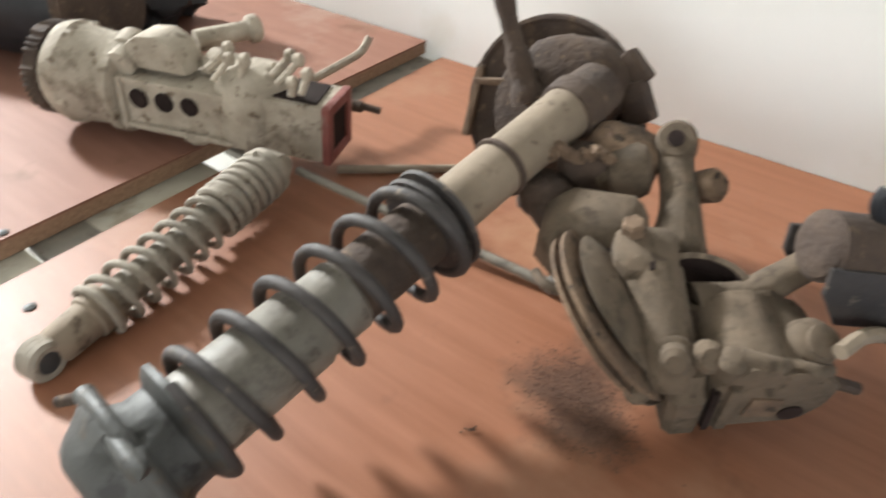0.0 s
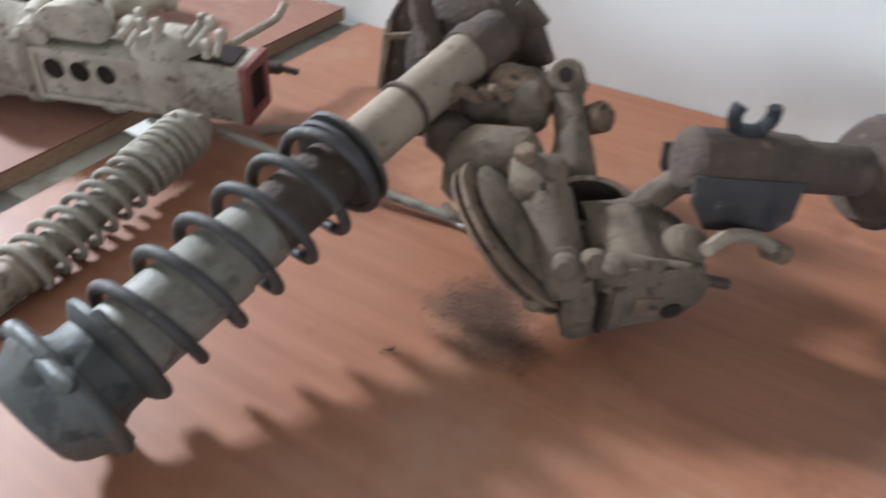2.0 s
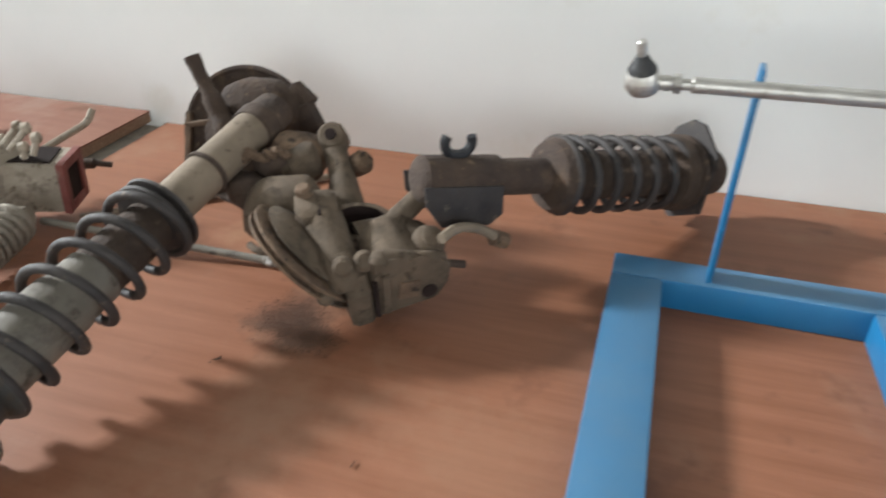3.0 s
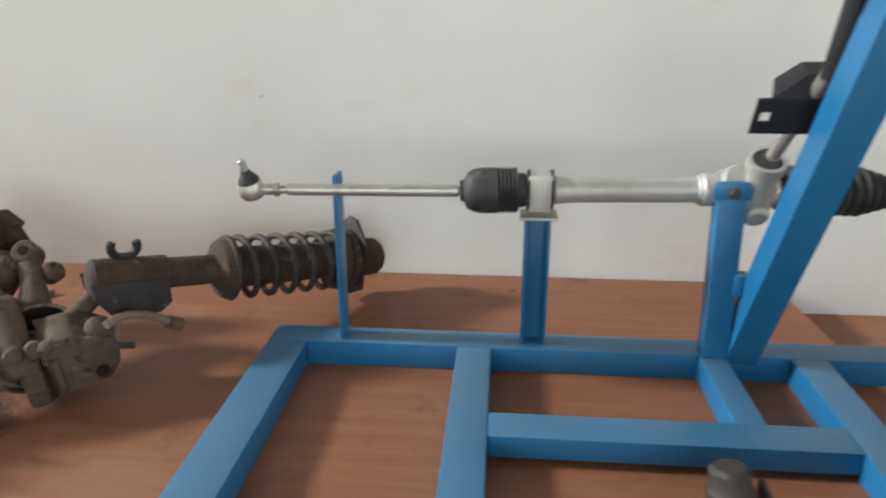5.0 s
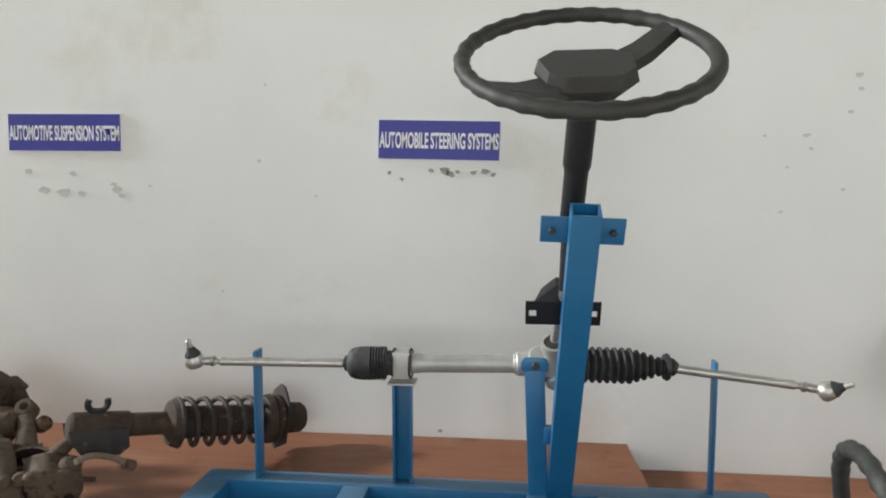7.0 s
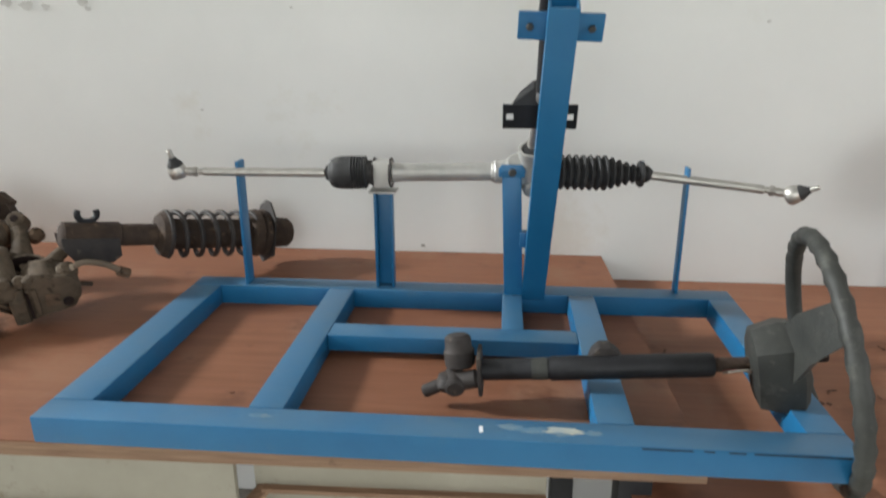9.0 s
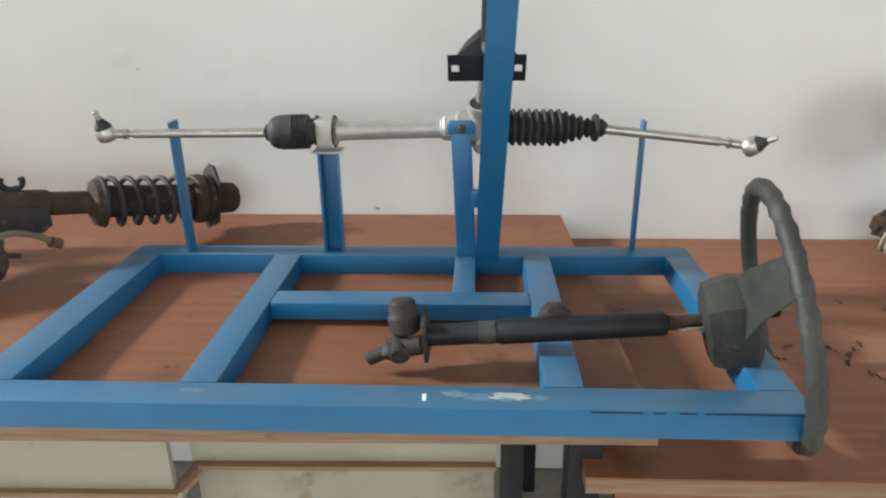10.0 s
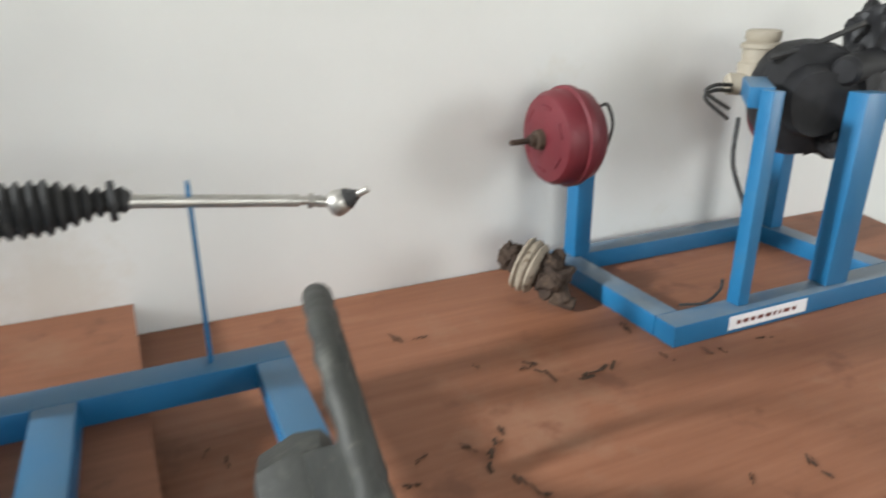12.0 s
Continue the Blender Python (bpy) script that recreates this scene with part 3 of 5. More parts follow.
bm = lathe(B(), axis((0.672, 0.535, 1.005), (0.668, 0.487, 1.083)), [(0, 0.024), (0.04, 0.024), (0.05, 0.019), (0.07, 0.019), (0.072, 0.024), (0.088, 0.024), (0.0885, 0.019), (0.078, 0.0175), (0.077, 0.004)], 24)
pt = part("pinion_tower", bm, ALU, ph)
part("seal", lathe(B(), axis((0.6684, 0.4915, 1.0757), (0.6680, 0.4870, 1.083)), [(0, 0.0165), (0.003, 0.0170), (0.004, 0.010)], 20), RUBBER, pt, "dark shaft seal")
part("lower_cap", lathe(B(), axis((0.672, 0.520, 1.004), (0.672, 0.498, 0.992)), [(0, 0.016), (0.014, 0.0165), (0.018, 0.012)], 20), ALU, ph)
# bellows
ribs = [(0, 0.019), (0.002, 0.0235), (0.010, 0.0235)]
for k in range(6):
    ribs += [(0.012 + 0.0052 * k, 0.0290), (0.0145 + 0.0052 * k, 0.0325)]
ribs += [(0.044, 0.0315), (0.060, 0.0315), (0.072, 0.0295), (0.080, 0.0255), (0.084, 0.0195), (0.086, 0.0150), (0.0905, 0.0145), (0.091, 0.008)]
bm = lathe(B(), axis((0.368, 0.528, 1.0235), (0.280, 0.522, 1.0225)), ribs, 30)
part("bellows", bm, RUBBER, rack, "compressed black rubber bellows")
prof = [(0, 0.027)]
z = 0.004
for k in range(12):
    r = 0.0335 if k < 8 else 0.0335 - 0.0038 * (k - 7)
    prof += [(z, r - 0.007), (z + 0.0065, r), (z + 0.009, r), (z + 0.0125, r - 0.007)]
    z += 0.0136
prof += [(z, 0.013), (z + 0.003, 0.014), (z + 0.004, 0.0235), (z + 0.009, 0.0255), (z + 0.012, 0.024), (z + 0.0125, 0.013), (z + 0.020, 0.017), (z + 0.025, 0.013), (z + 0.030, 0.009)]
bm = lathe(B(), axis((0.702, 0.533, 1.029), (0.876, 0.548, 1.024)), prof, 28)
part("bellows", bm, RUBBER, rack, "stretched black rubber bellows")


def tie_rod(p0, p1, ball, up, side):
    """A tie rod from the bellows to its ball joint."""
    bm = B()
    n = (Vector(p1) - Vector(p0)).length
    lathe(bm, axis(p0, p1), [(0, 0.005), (0.014, 0.005), (0.016, 0.0085), (0.03, 0.0088), (n - 0.03, 0.0082), (n - 0.012, 0.0085), (n - 0.010, 0.006), (n, 0.006)], 16)
    tr = part("tie_rod", bm, STEEL, rack)
    bm = B()
    sweep(bm, smooth_line([p1, Vector(p1).lerp(Vector(ball), 0.5), ball], 4), [0.0065, 0.0065, 0.0075, 0.0085, 0.0075, 0.0075, 0.0085, 0.010, 0.010][:9], 12)
    b = Vector(ball)
    u = Vector(up).normalized()
    lathe(bm, axis(b - u * 0.014, b + u * 0.016), [(0, 0.008), (0.003, 0.015), (0.009, 0.0185), (0.018, 0.0175), (0.026, 0.015), (0.03, 0.012)], 20)
    lathe(bm, axis(p1, Vector(p1) + (Vector(ball) - Vector(p1)) * 0.22), [(0, 0.0105), (0.007, 0.0105)], 6)
    bj = part("ball_joint", bm, STEEL, tr)
    bm = lathe(B(), axis(b + u * 0.010, b + u * 0.030), [(0, 0.0145), (0.004, 0.0150), (0.010, 0.0115), (0.015, 0.008), (0.02, 0.006)], 18)
    part("dust_cap", bm, RUBBER, bj)
    bm = rod(B(), b + u * 0.020, b + u * 0.046, 0.0055, 12, 0.0048)
    part("threaded_stud", bm, STEEL, bj)


tie_rod((0.290, 0.522, 1.0225), (0.030, 0.498, 1.026), (-0.008, 0.494, 1.027), (-0.12, -0.30, 0.93), 1)
tie_rod((0.872, 0.548, 1.024), (1.110, 0.531, 1.000), (1.150, 0.524, 0.994), (0.75, -0.45, 0.42), -1)

# ---- steering column and wheel on the stand ----
column = thing("steering_column", (0.69, 0.40, 1.06), "dark steering column with black steering wheel, clamped to the stand", "steering column")


def wheel_rim(c, n, R, material, parent, r=0.0110, ripple=0.0012):
    m = axis(c, Vector(c) + Vector(n))
    bm = B()
    pts = ringpts(m, R, 96)
    sweep(bm, pts, [r + ripple * math.cos(k * 2 * math.pi / 3.2) * (1 if 8 < k < 88 else 0) for k in range(96)], 12, True)
    return part("rim", bm, material, parent), m


WC, WN, WR = Vector((0.690, 0.225, 1.530)), Vector((-0.007, -0.529, 0.848)), 0.168
wheel_part, wm = wheel_rim(WC, WN, WR, WHEEL_DARK, column)
top = WC - WN * 0.06
bm = B()
lathe(bm, axis(Vector((0.683, 0.352, 1.300)), top), [(0, 0.016), (0.004, 0.018), (0.09, 0.018), (0.10, 0.021), ((top - Vector((0.683, 0.352, 1.300))).length, 0.021)], 22)
lathe(bm, axis((0.680, 0.385, 1.19), (0.683, 0.352, 1.302)), [(0, 0.0125), (0.117, 0.0145)], 18)
part("jacket_tube", bm, BLACK, column)
bm = rod(B(), (0.668, 0.478, 1.085), (0.6795, 0.388, 1.20), 0.0085, 14)
part("lower_shaft", bm, STEEL, column)
# the hub and its spokes
bm = B()
hub = axis(WC - WN * 0.045, WC + WN * 0.012, (0, 1, 0.6))
oct_lo = [(-0.055, -0.045), (-0.030, -0.062), (0.045, -0.060), (0.068, -0.030), (0.066, 0.022), (0.040, 0.040), (-0.045, 0.040), (-0.070, 0.006)]
a = [bm.verts.new(hub @ Vector((x * 0.55, y * 0.6, -0.012))) for x, y in oct_lo]
b = [bm.verts.new(hub @ Vector((x, y, 0.020))) for x, y in oct_lo]
c = [bm.verts.new(hub @ Vector((x * 0.92, y * 0.92, 0.040))) for x, y in oct_lo]
for u, v in ((a, b), (b, c)):
    for k in range(8):
        bm.faces.new((u[k], u[(k + 1) % 8], v[(k + 1) % 8], v[k]))
bm.faces.new(tuple(reversed(a)))
bm.faces.new(tuple(c))
part("hub_pad", bm, WHEEL_DARK, column)


def spoke(m, a, R, parent, material, w=0.044, drop=-0.030, r0=0.045):
    bm = B()
    for i in range(1):
        d = Vector((math.cos(a), math.sin(a), 0))
        s = Vector((-d.y, d.x, 0))
        pts = [d * r0 + Vector((0, 0, drop)), d * (R * 0.62) + Vector((0, 0, drop * 0.7)), d * (R - 0.004)]
        rows = []
        for p, k in zip(pts, (0.95, 0.8, 0.62)):
            rows.append([bm.verts.new(m @ (p + s * w * k * 0.5 * sx + Vector((0, 0, sz)))) for sx, sz in ((-1, -0.007), (1, -0.007), (0.8, 0.007), (-0.8, 0.007))])
        for u, v in zip(rows, rows[1:]):
            for k in range(4):
                bm.faces.new((u[k], u[(k + 1) % 4], v[(k + 1) % 4], v[k]))
        bm.faces.new(tuple(reversed(rows[0])))
        bm.faces.new(tuple(rows[-1]))
    return part("spoke", bm, material, parent)


# a pose of the wheel whose x points to the right of the bench
wx = axis(WC, WC + WN, (0, 1, 0.6))
sgn = 1 if (wx.to_3x3() @ Vector((1, 0, 0))).x > 0 else -1
for ang in (38, 218):
    spoke(wx, radians(ang) if sgn > 0 else radians(180 - ang), WR, column, WHEEL_DARK, 0.06)
# the flanged bracket behind the leaning tube
bm = B()
bx = axis((0.677, 0.412, 1.146), (0.677, 0.300, 1.100), (0, -0.35, 1))
for x0, x1, y0, y1 in ((-0.062, -0.056, -0.022, 0.022), (-0.044, 0.044, -0.022, 0.022), (0.056, 0.062, -0.022, 0.022), (-0.0565, -0.0435, -0.022, -0.007), (-0.0565, -0.0435, 0.006, 0.022), (0.0435, 0.0565, -0.022, -0.007), (0.0435, 0.0565, 0.006, 0.022)):
    box(bm, bx @ T((x0 + x1) / 2, (y0 + y1) / 2, 0), (x1 - x0, y1 - y0, 0.004), 0)
fl = part("flange", bm, BLACK, column, "black flange with two square bolt holes")
bm = B()
lo = [bx @ Vector((x, 0.022, z)) for x, z in ((-0.048, 0.0), (0.048, 0.0), (0.034, -0.045), (-0.034, -0.045))]
hi = [bx @ Vector((x, 0.046, z)) for x, z in ((-0.012, -0.012), (0.012, -0.012), (0.012, -0.04), (-0.012, -0.04))]
a, b = [bm.verts.new(p) for p in lo], [bm.verts.new(p) for p in hi]
for k in range(4):
    bm.faces.new((a[k], a[(k + 1) % 4], b[(k + 1) % 4], b[k]))
bm.faces.new(tuple(reversed(a)))
bm.faces.new(tuple(b))
part("gusset", bm, BLACK, fl)

# ---- spare column lying across the stand ----
spare = thing("steering_column", (0.80, 0.14, 0.79), "loose dusty steering column with grey wheel, lying across the stand", "steering column")
SC, SN, SR = Vector((1.062, 0.134, 0.855)), Vector((0.966, -0.150, 0.212)).normalized(), 0.170
rim2, sm = wheel_rim(SC, SN, SR, WHEEL, spare, 0.0115, 0.0015)
# hub housing behind the wheel
HB = axis(SC - SN * 0.095, SC, (0, -0.3, 1))
bm = B()
prof = [(-0.050, -0.052), (-0.010, -0.064), (0.040, -0.054), (0.054, -0.012), (0.048, 0.040), (0.010, 0.064), (-0.040, 0.054), (-0.054, 0.0)]
rows = []
for zz, k in ((0.0, 0.62), (0.006, 0.86), (0.040, 1.0), (0.062, 0.94), (0.070, 0.78)):
    rows.append([bm.verts.new(HB @ Vector((x * k, y * k, zz))) for x, y in prof])
for u, v in zip(rows, rows[1:]):
    for k in range(8):
        bm.faces.new((u[k], u[(k + 1) % 8], v[(k + 1) % 8], v[k]))
bm.faces.new(tuple(reversed(rows[0])))
bm.faces.new(tuple(rows[-1]))
hb = part("hub_housing", bm, WHEEL, spare)
# the broad spoke between hub and rim
sx2 = axis(SC, SC + SN, (0, 0, 1))
for ang in (139, 319):
    spoke(sx2, radians(ang), SR, spare, WHEEL, 0.085, -0.045, 0.02)
part("bore", rod(B(), sx2 @ Vector((-0.078, 0.045, -0.012)), sx2 @ Vector((-0.078, 0.045, -0.036)), 0.009, 12), HOLE_SHADE, hb)
A0, A1 = Vector((0.592, 0.150, 0.808)), Vector((0.920, 0.142, 0.835))
ax = axis(A0, A1)
L_ = (A1 - A0).length
bm = lathe(B(), ax, [(0, 0.013), (0.002, 0.0155), (0.10, 0.0155), (0.104, 0.0180), (L_ - 0.004, 0.0172), (L_, 0.015)], 22)
sp_t = part("jacket_tube", bm, BLACK, spare)
part("tape_band", lathe(B(), ax, [(0.075, 0.0162), (0.098, 0.0166)], 22), WHEEL, sp_t, "bluish grey worn band")
bm = rod(B(), A1, SC - SN * 0.09, 0.0105, 14)
part("shaft", bm, RUSTDARK, spare)
for k in range(3):
    p = A1 + Vector((0.01, -0.006 * k, -0.006))
    part("wire", sweep(B(), smooth_line([p, p + Vector((0.03, -0.012, 0.004 + 0.004 * k)), SC - SN * 0.085 + Vector((0, -0.02 + 0.01 * k, -0.012))], 6), 0.0016, 6), GASKET if k == 1 else SLEEVE, spare, "thin coloured wire")
bm = B()
plate(bm, T(0.772, 0.160, 0.832) @ pose(0, 0, 0, 90, 0, 0), [(-0.026, -0.012), (0.034, -0.012), (0.018, 0.012), (0.006, 0.021), (-0.010, 0.021), (-0.020, 0.010)], 0.026, 0.004)
part("lug", bm, SPRING, sp_t)
bm = B()
box(bm, ax @ T(0, 0, 0.0), (0.052, 0.060, 0.006), 0.002)
lathe(bm, axis((0.562, 0.160, 0.806), (0.556, 0.170, 0.858)), [(0, 0.018), (0.004, 0.022), (0.026, 0.023), (0.030, 0.020), (0.046, 0.0195), (0.050, 0.015)], 18)
part("yoke_plate", bm, SPRING, spare)
bm = B()
rod(bm, (0.590, 0.140, 0.800), (0.535, 0.146, 0.784), 0.014, 14)
rod(bm, (0.556, 0.124, 0.788), (0.552, 0.168, 0.792), 0.015, 14)
rod(bm, (0.540, 0.145, 0.787), (0.508, 0.143, 0.772), 0.010, 12)
lump(bm, T(0.548, 0.145, 0.788), (0.022, 0.020, 0.014), 8, 0.2, 2)
part("universal_joint", bm, SPRING, spare)
part("joint_bore", lathe(B(), axis((0.509, 0.143, 0.7725), (0.5065, 0.1428, 0.7712)), [(0, 0.007), (0.0015, 0.007)], 12), HOLE_SHADE, spare)

# ---- wall signs ----


def sign(corners_x, z_mid, h, words, tilt, label):
    """A printed strip on the wall with raised letters."""
    x0, x1 = corners_x
    cx = (x0 + x1) / 2
    ob = thing("wall_sign", (cx, WALL_Y, z_mid), label, "sign")
    face = T(cx, WALL_Y - 0.002, z_mid) @ pose(0, 0, 0, 0, tilt, 0)
    part("backing", box(B(), face, (x1 - x0, 0.004, h), 0), SIGNBLUE, ob)
    part("border", box(B(), face @ T(0, 0.0008, 0), (x1 - x0 + 0.006, 0.0022, h + 0.004), 0), WHITE, ob)
    cu = bpy.data.curves.new("words", "FONT")
    cu.body, cu.size, cu.align_x, cu.align_y, cu.offset = words, 0.05, "CENTER", "CENTER", 0.0014
    tmp = new("words", cu)
    bpy.context.view_layer.update()
    me = bpy.data.meshes.new_from_object(tmp)
    bpy.data.objects.remove(tmp)
    xs = [v.co.x for v in me.vertices]
    ys = [v.co.y for v in me.vertices]
    kx, ky = (x1 - x0 - 0.004) / (max(xs) - min(xs)), 0.42 * h / (max(ys) - min(ys))
    ym = (max(ys) + min(ys)) / 2
    xm = (max(xs) + min(xs)) / 2
    for v in me.vertices:
        p = face @ Vector(((v.co.x - xm) * kx, -0.0028, (v.co.y - ym) * ky - 0.0015))
        v.co = p - ORIGIN[ob]
    me.materials.append(WHITE)
    t = new("lettering", me)
    t.parent = ob
    tagged(t, "white printed capitals")
    return ob


sign((0.275, 0.560), 1.466, 0.090, "AUTOMOBILE STEERING SYSTEMS", 1.4, "blue printed strip sign with white capitals glued to the wall")
sign((-0.665, -0.370), 1.4925, 0.090, "AUTOMOTIVE SUSPENSION SYSTEM", 0.8, "blue printed strip sign with white capitals glued to the wall")


# marks left on the plaster
def blot(rng, r):
    return [(r * (0.5 + rng.random()) * math.cos(a), r * (0.4 + 0.6 * rng.random()) * math.sin(a)) for a in np.linspace(0, 2 * math.pi, 11)[:-1]]


wall_mark_spots = ((0.43, 1.394, 0.012), (0.445, 1.388, 0.010), (0.462, 1.392, 0.006), (0.50, 1.390, 0.008), (0.525, 1.392, 0.010), (0.545, 1.385, 0.006), (0.30, 1.39, 0.007), (0.33, 1.375, 0.005), (0.40, 1.395, 0.006),
                   (-0.385, 1.35, 0.012), (-0.395, 1.365, 0.007), (-0.375, 1.335, 0.008), (-0.30, 1.36, 0.005), (-0.53, 1.345, 0.016), (-0.58, 1.35, 0.012), (-0.62, 1.395, 0.010), (-0.50, 1.39, 0.008), (-0.02, 1.42, 0.005), (0.12, 1.335, 0.004), (0.0, 1.60, 0.004),
                   (-0.48, 1.34, 0.010), (1.24, 1.47, 0.007), (1.25, 1.44, 0.005), (1.20, 1.40, 0.004), (1.33, 1.52, 0.006), (1.345, 1.60, 0.008), (1.35, 1.57, 0.006), (1.32, 1.35, 0.005), (1.19, 1.30, 0.004), (1.15, 1.47, 0.004), (-0.12, 1.10, 0.004), (0.42, 0.765, 0.006))
rng = random.Random(11)
for i, (x, z, r) in enumerate(wall_mark_spots):
    m = T(x, WALL_Y - 0.0008, z) @ pose(0, 0, 0, 90, 0, 0)
    single("wall_stain", plate(B(), m, blot(rng, r), 0.001), SCUFF if 0.2 < x < 0.6 else SCUFF_PALE, (x, WALL_Y - 0.001, z), "faint grey scuff on the white plaster", "stain", "stains on the wall")

# ---- front strut with its brake shield ----
strut = thing("suspension_strut", (-0.50, 0.25, 0.75), "dirty suspension strut with a dark coil spring, lying on the workbench", "suspension strut")
SA0, SA1 = Vector((-0.524, 0.026, 0.812)), Vector((-0.484, 0.490, 0.917))
sa = axis(SA0, SA1)
SL = (SA1 - SA0).length
bm = lathe(B(), sa, [(-0.011, 0.005), (-0.012, 0.014), (-0.0135, 0.024), (-0.0125, 0.032), (-0.009, 0.0385), (-0.003, 0.0435), (0.004, 0.0470), (0.012, 0.0520), (0.017, 0.0555), (0.023, 0.0565), (0.027, 0.0545), (0.028, 0.043), (0.036, 0.039), (0.050, 0.038), (0.054, 0.045), (0.058, 0.049), (0.063, 0.048), (0.065, 0.036)], 56,
           lambda a, z: 1 + 0.010 * math.cos(3 * a + 60 * z) + 0.012 * math.sin(7 * a + 140 * z) - (0.05 if z < -0.009 and math.cos(6 * a + 0.6) > 0.6 else 0) - (0.11 if 0.01 < z < 0.03 and math.cos(3 * a + 0.4) > 0.95 else 0))
capm = part("top_mount", bm, GREYCAP, strut, "worn grey top mount with rust spots")
part("mount_ring", sweep(B(), [sa @ Vector((0.0545 * math.cos(a), 0.0545 * math.sin(a), 0.021 + 0.003 * math.sin(a))) for a in np.linspace(0, 2 * math.pi, 41)[:-1]], 0.0058, 10, True), GREYCAP, capm)
for ang in (252, 285, 322):
    a = radians(ang)
    ear = axis(sa @ Vector((0.050 * math.cos(a), 0.050 * math.sin(a), 0.012)), sa @ Vector((0.050 * math.cos(a), 0.050 * math.sin(a), 0.03)), sa.to_3x3() @ Vector((math.cos(a), math.sin(a), 0)))
    part("mount_ear", plate(B(), ear, [(-0.013, -0.010), (0.013, -0.010), (0.009, 0.010), (0.002, 0.006), (-0.007, 0.012)], 0.006, 0.0015), GREYCAP, capm)
tipm = Vector((-0.566, 0.042, 0.856))
bm = sweep(B(), smooth_line([sa @ Vector((-0.030, 0.044, 0.024)), sa @ Vector((-0.046, 0.052, 0.020)), tipm + Vector((0.004, 0.0, 0.002))], 5), [0.006] * 4 + [0.0062] * 4 + [0.0072] * 3, 12)
part("mount_tab", bm, GREYCAP, capm)
part("stud", rod(B(), tipm + Vector((0.002, 0.004, -0.004)), tipm + Vector((-0.018, -0.012, -0.012)), 0.0042, 10), RUSTDARK, capm, "dark threaded stud")
part("spring", sweep(B(), helix(sa, 0.062, 0.290, 6.7, 0.0448, 1.7, 0.9), 0.0053, 10), SPRING, strut, "dark coil spring")
bm = lathe(B(), sa, [(0.036, 0.030), (0.040, 0.0345), (0.16, 0.0335), (0.164, 0.031), (0.20, 0.031), (0.203, 0.028)], 28)
part("bump_sleeve", bm, SLEEVE, strut, "dusty grey dust sleeve")
bm = lathe(B(), sa, [(0.203, 0.027), (0.206, 0.029), (0.285, 0.0285), (0.29, 0.026)], 26)
part("bump_stop", bm, RUSTDARK, strut)
bm = lathe(B(), sa, [(0.286, 0.026), (0.2885, 0.046), (0.2915, 0.0478), (0.2930, 0.046), (0.2945, 0.036), (0.3005, 0.036), (0.3015, 0.0465), (0.3045, 0.0480), (0.3060, 0.046), (0.3085, 0.034), (0.313, 0.026)], 30)
part("spring_seat", bm, SPRING, strut)
bm = lathe(B(), sa, [(0.308, 0.024), (0.310, 0.0258), (0.385, 0.0258), (SL + 0.012, 0.0262), (SL + 0.016, 0.024)], 28)
dt = part("damper_tube", bm, TAN, strut, "dusty tan damper tube")
bm = lathe(B(), sa, [(0.382, 0.0255), (0.383, 0.0290), (0.3875, 0.0290), (0.3885, 0.0255)], 28)
part("clamp_ring", bm, RUSTDARK, dt)
# the round shield behind it
HC, HN = Vector((-0.556, 0.590, 0.868)), Vector((0.10, -0.90, 0.36)).normalized()
hm = axis(HC, HC + HN)
bm = lathe(B(), hm, [(-0.014, 0.096), (-0.012, 0.101), (-0.001, 0.104), (0.004, 0.102), (0.004, 0.098), (0.000, 0.094), (-0.002, 0.070), (0.014, 0.062), (0.020, 0.040)], 44, lambda a, z: 1 + 0.010 * math.sin(3 * a + 1))
sh = part("brake_shield", bm, RUSTDARK, strut, "dark brown dirt-crusted brake backing plate")
bm = B()
lump(bm, hm @ T(0.030, 0.035, 0.022), (0.058, 0.050, 0.028), 52, 0.10, 4, 1.4)
part("hub_casting", bm, RUSTDARK, sh)
for u, v, s, ang in ((0.098, 0.030, 0.026, 30), (0.085, 0.062, 0.022, 50), (0.100, -0.010, 0.024, 5)):
    part("caliper_lug", box(B(), hm @ T(u, v, 0.012) @ pose(0, 0, 0, 8, -6, ang), (s * 1.2, s * 1.7, 0.030), 0.005), RUSTDARK, sh, "blackened casting lug")
bm = B()
span(bm, hm @ Vector((-0.098, 0.010, 0.006)), hm @ Vector((-0.040, 0.020, 0.012)), 0.008, 0.008, 0.002)
span(bm, hm @ Vector((-0.092, 0.030, 0.006)), hm @ Vector((-0.092, -0.055, 0.006)), 0.010, 0.008, 0.002)
part("stiffening_rib", bm, DIRTY, sh)
bm = B()
sweep(bm, smooth_line([(-0.552, 0.540, 0.893), (-0.566, 0.545, 0.918), (-0.588, 0.552, 0.955), (-0.604, 0.556, 0.990)], 4), [0.018] * 3 + [0.014] * 4 + [0.010] * 4 + [0.0115] * 2, 12)
part("steering_arm", bm, RUSTDARK, strut)
bm = lathe(B(), sa, [(SL + 0.004, 0.026), (SL + 0.006, 0.0295), (SL + 0.026, 0.031), (SL + 0.030, 0.028), (SL + 0.060, 0.026)], 22, lambda a, z: 1 + 0.06 * math.cos(2 * a))
part("hub_collar", bm, RUSTDARK, strut, "blackened clamp collar")
bm = B()
lump(bm, T(-0.424, 0.505, 0.888) @ pose(0, 0, 0, 10, 15, 40), (0.036, 0.030, 0.028), 5, 0.10, 4, 1.4)
part("knuckle", bm, DIRTY, strut)
bm = B()
lump(bm, T(-0.440, 0.480, 0.880) @ pose(0, 0, 0, 0, 0, 30), (0.032, 0.024, 0.026), 57, 0.10, 4, 1.4)
part("clamp_ear", bm, RUSTDARK, strut)
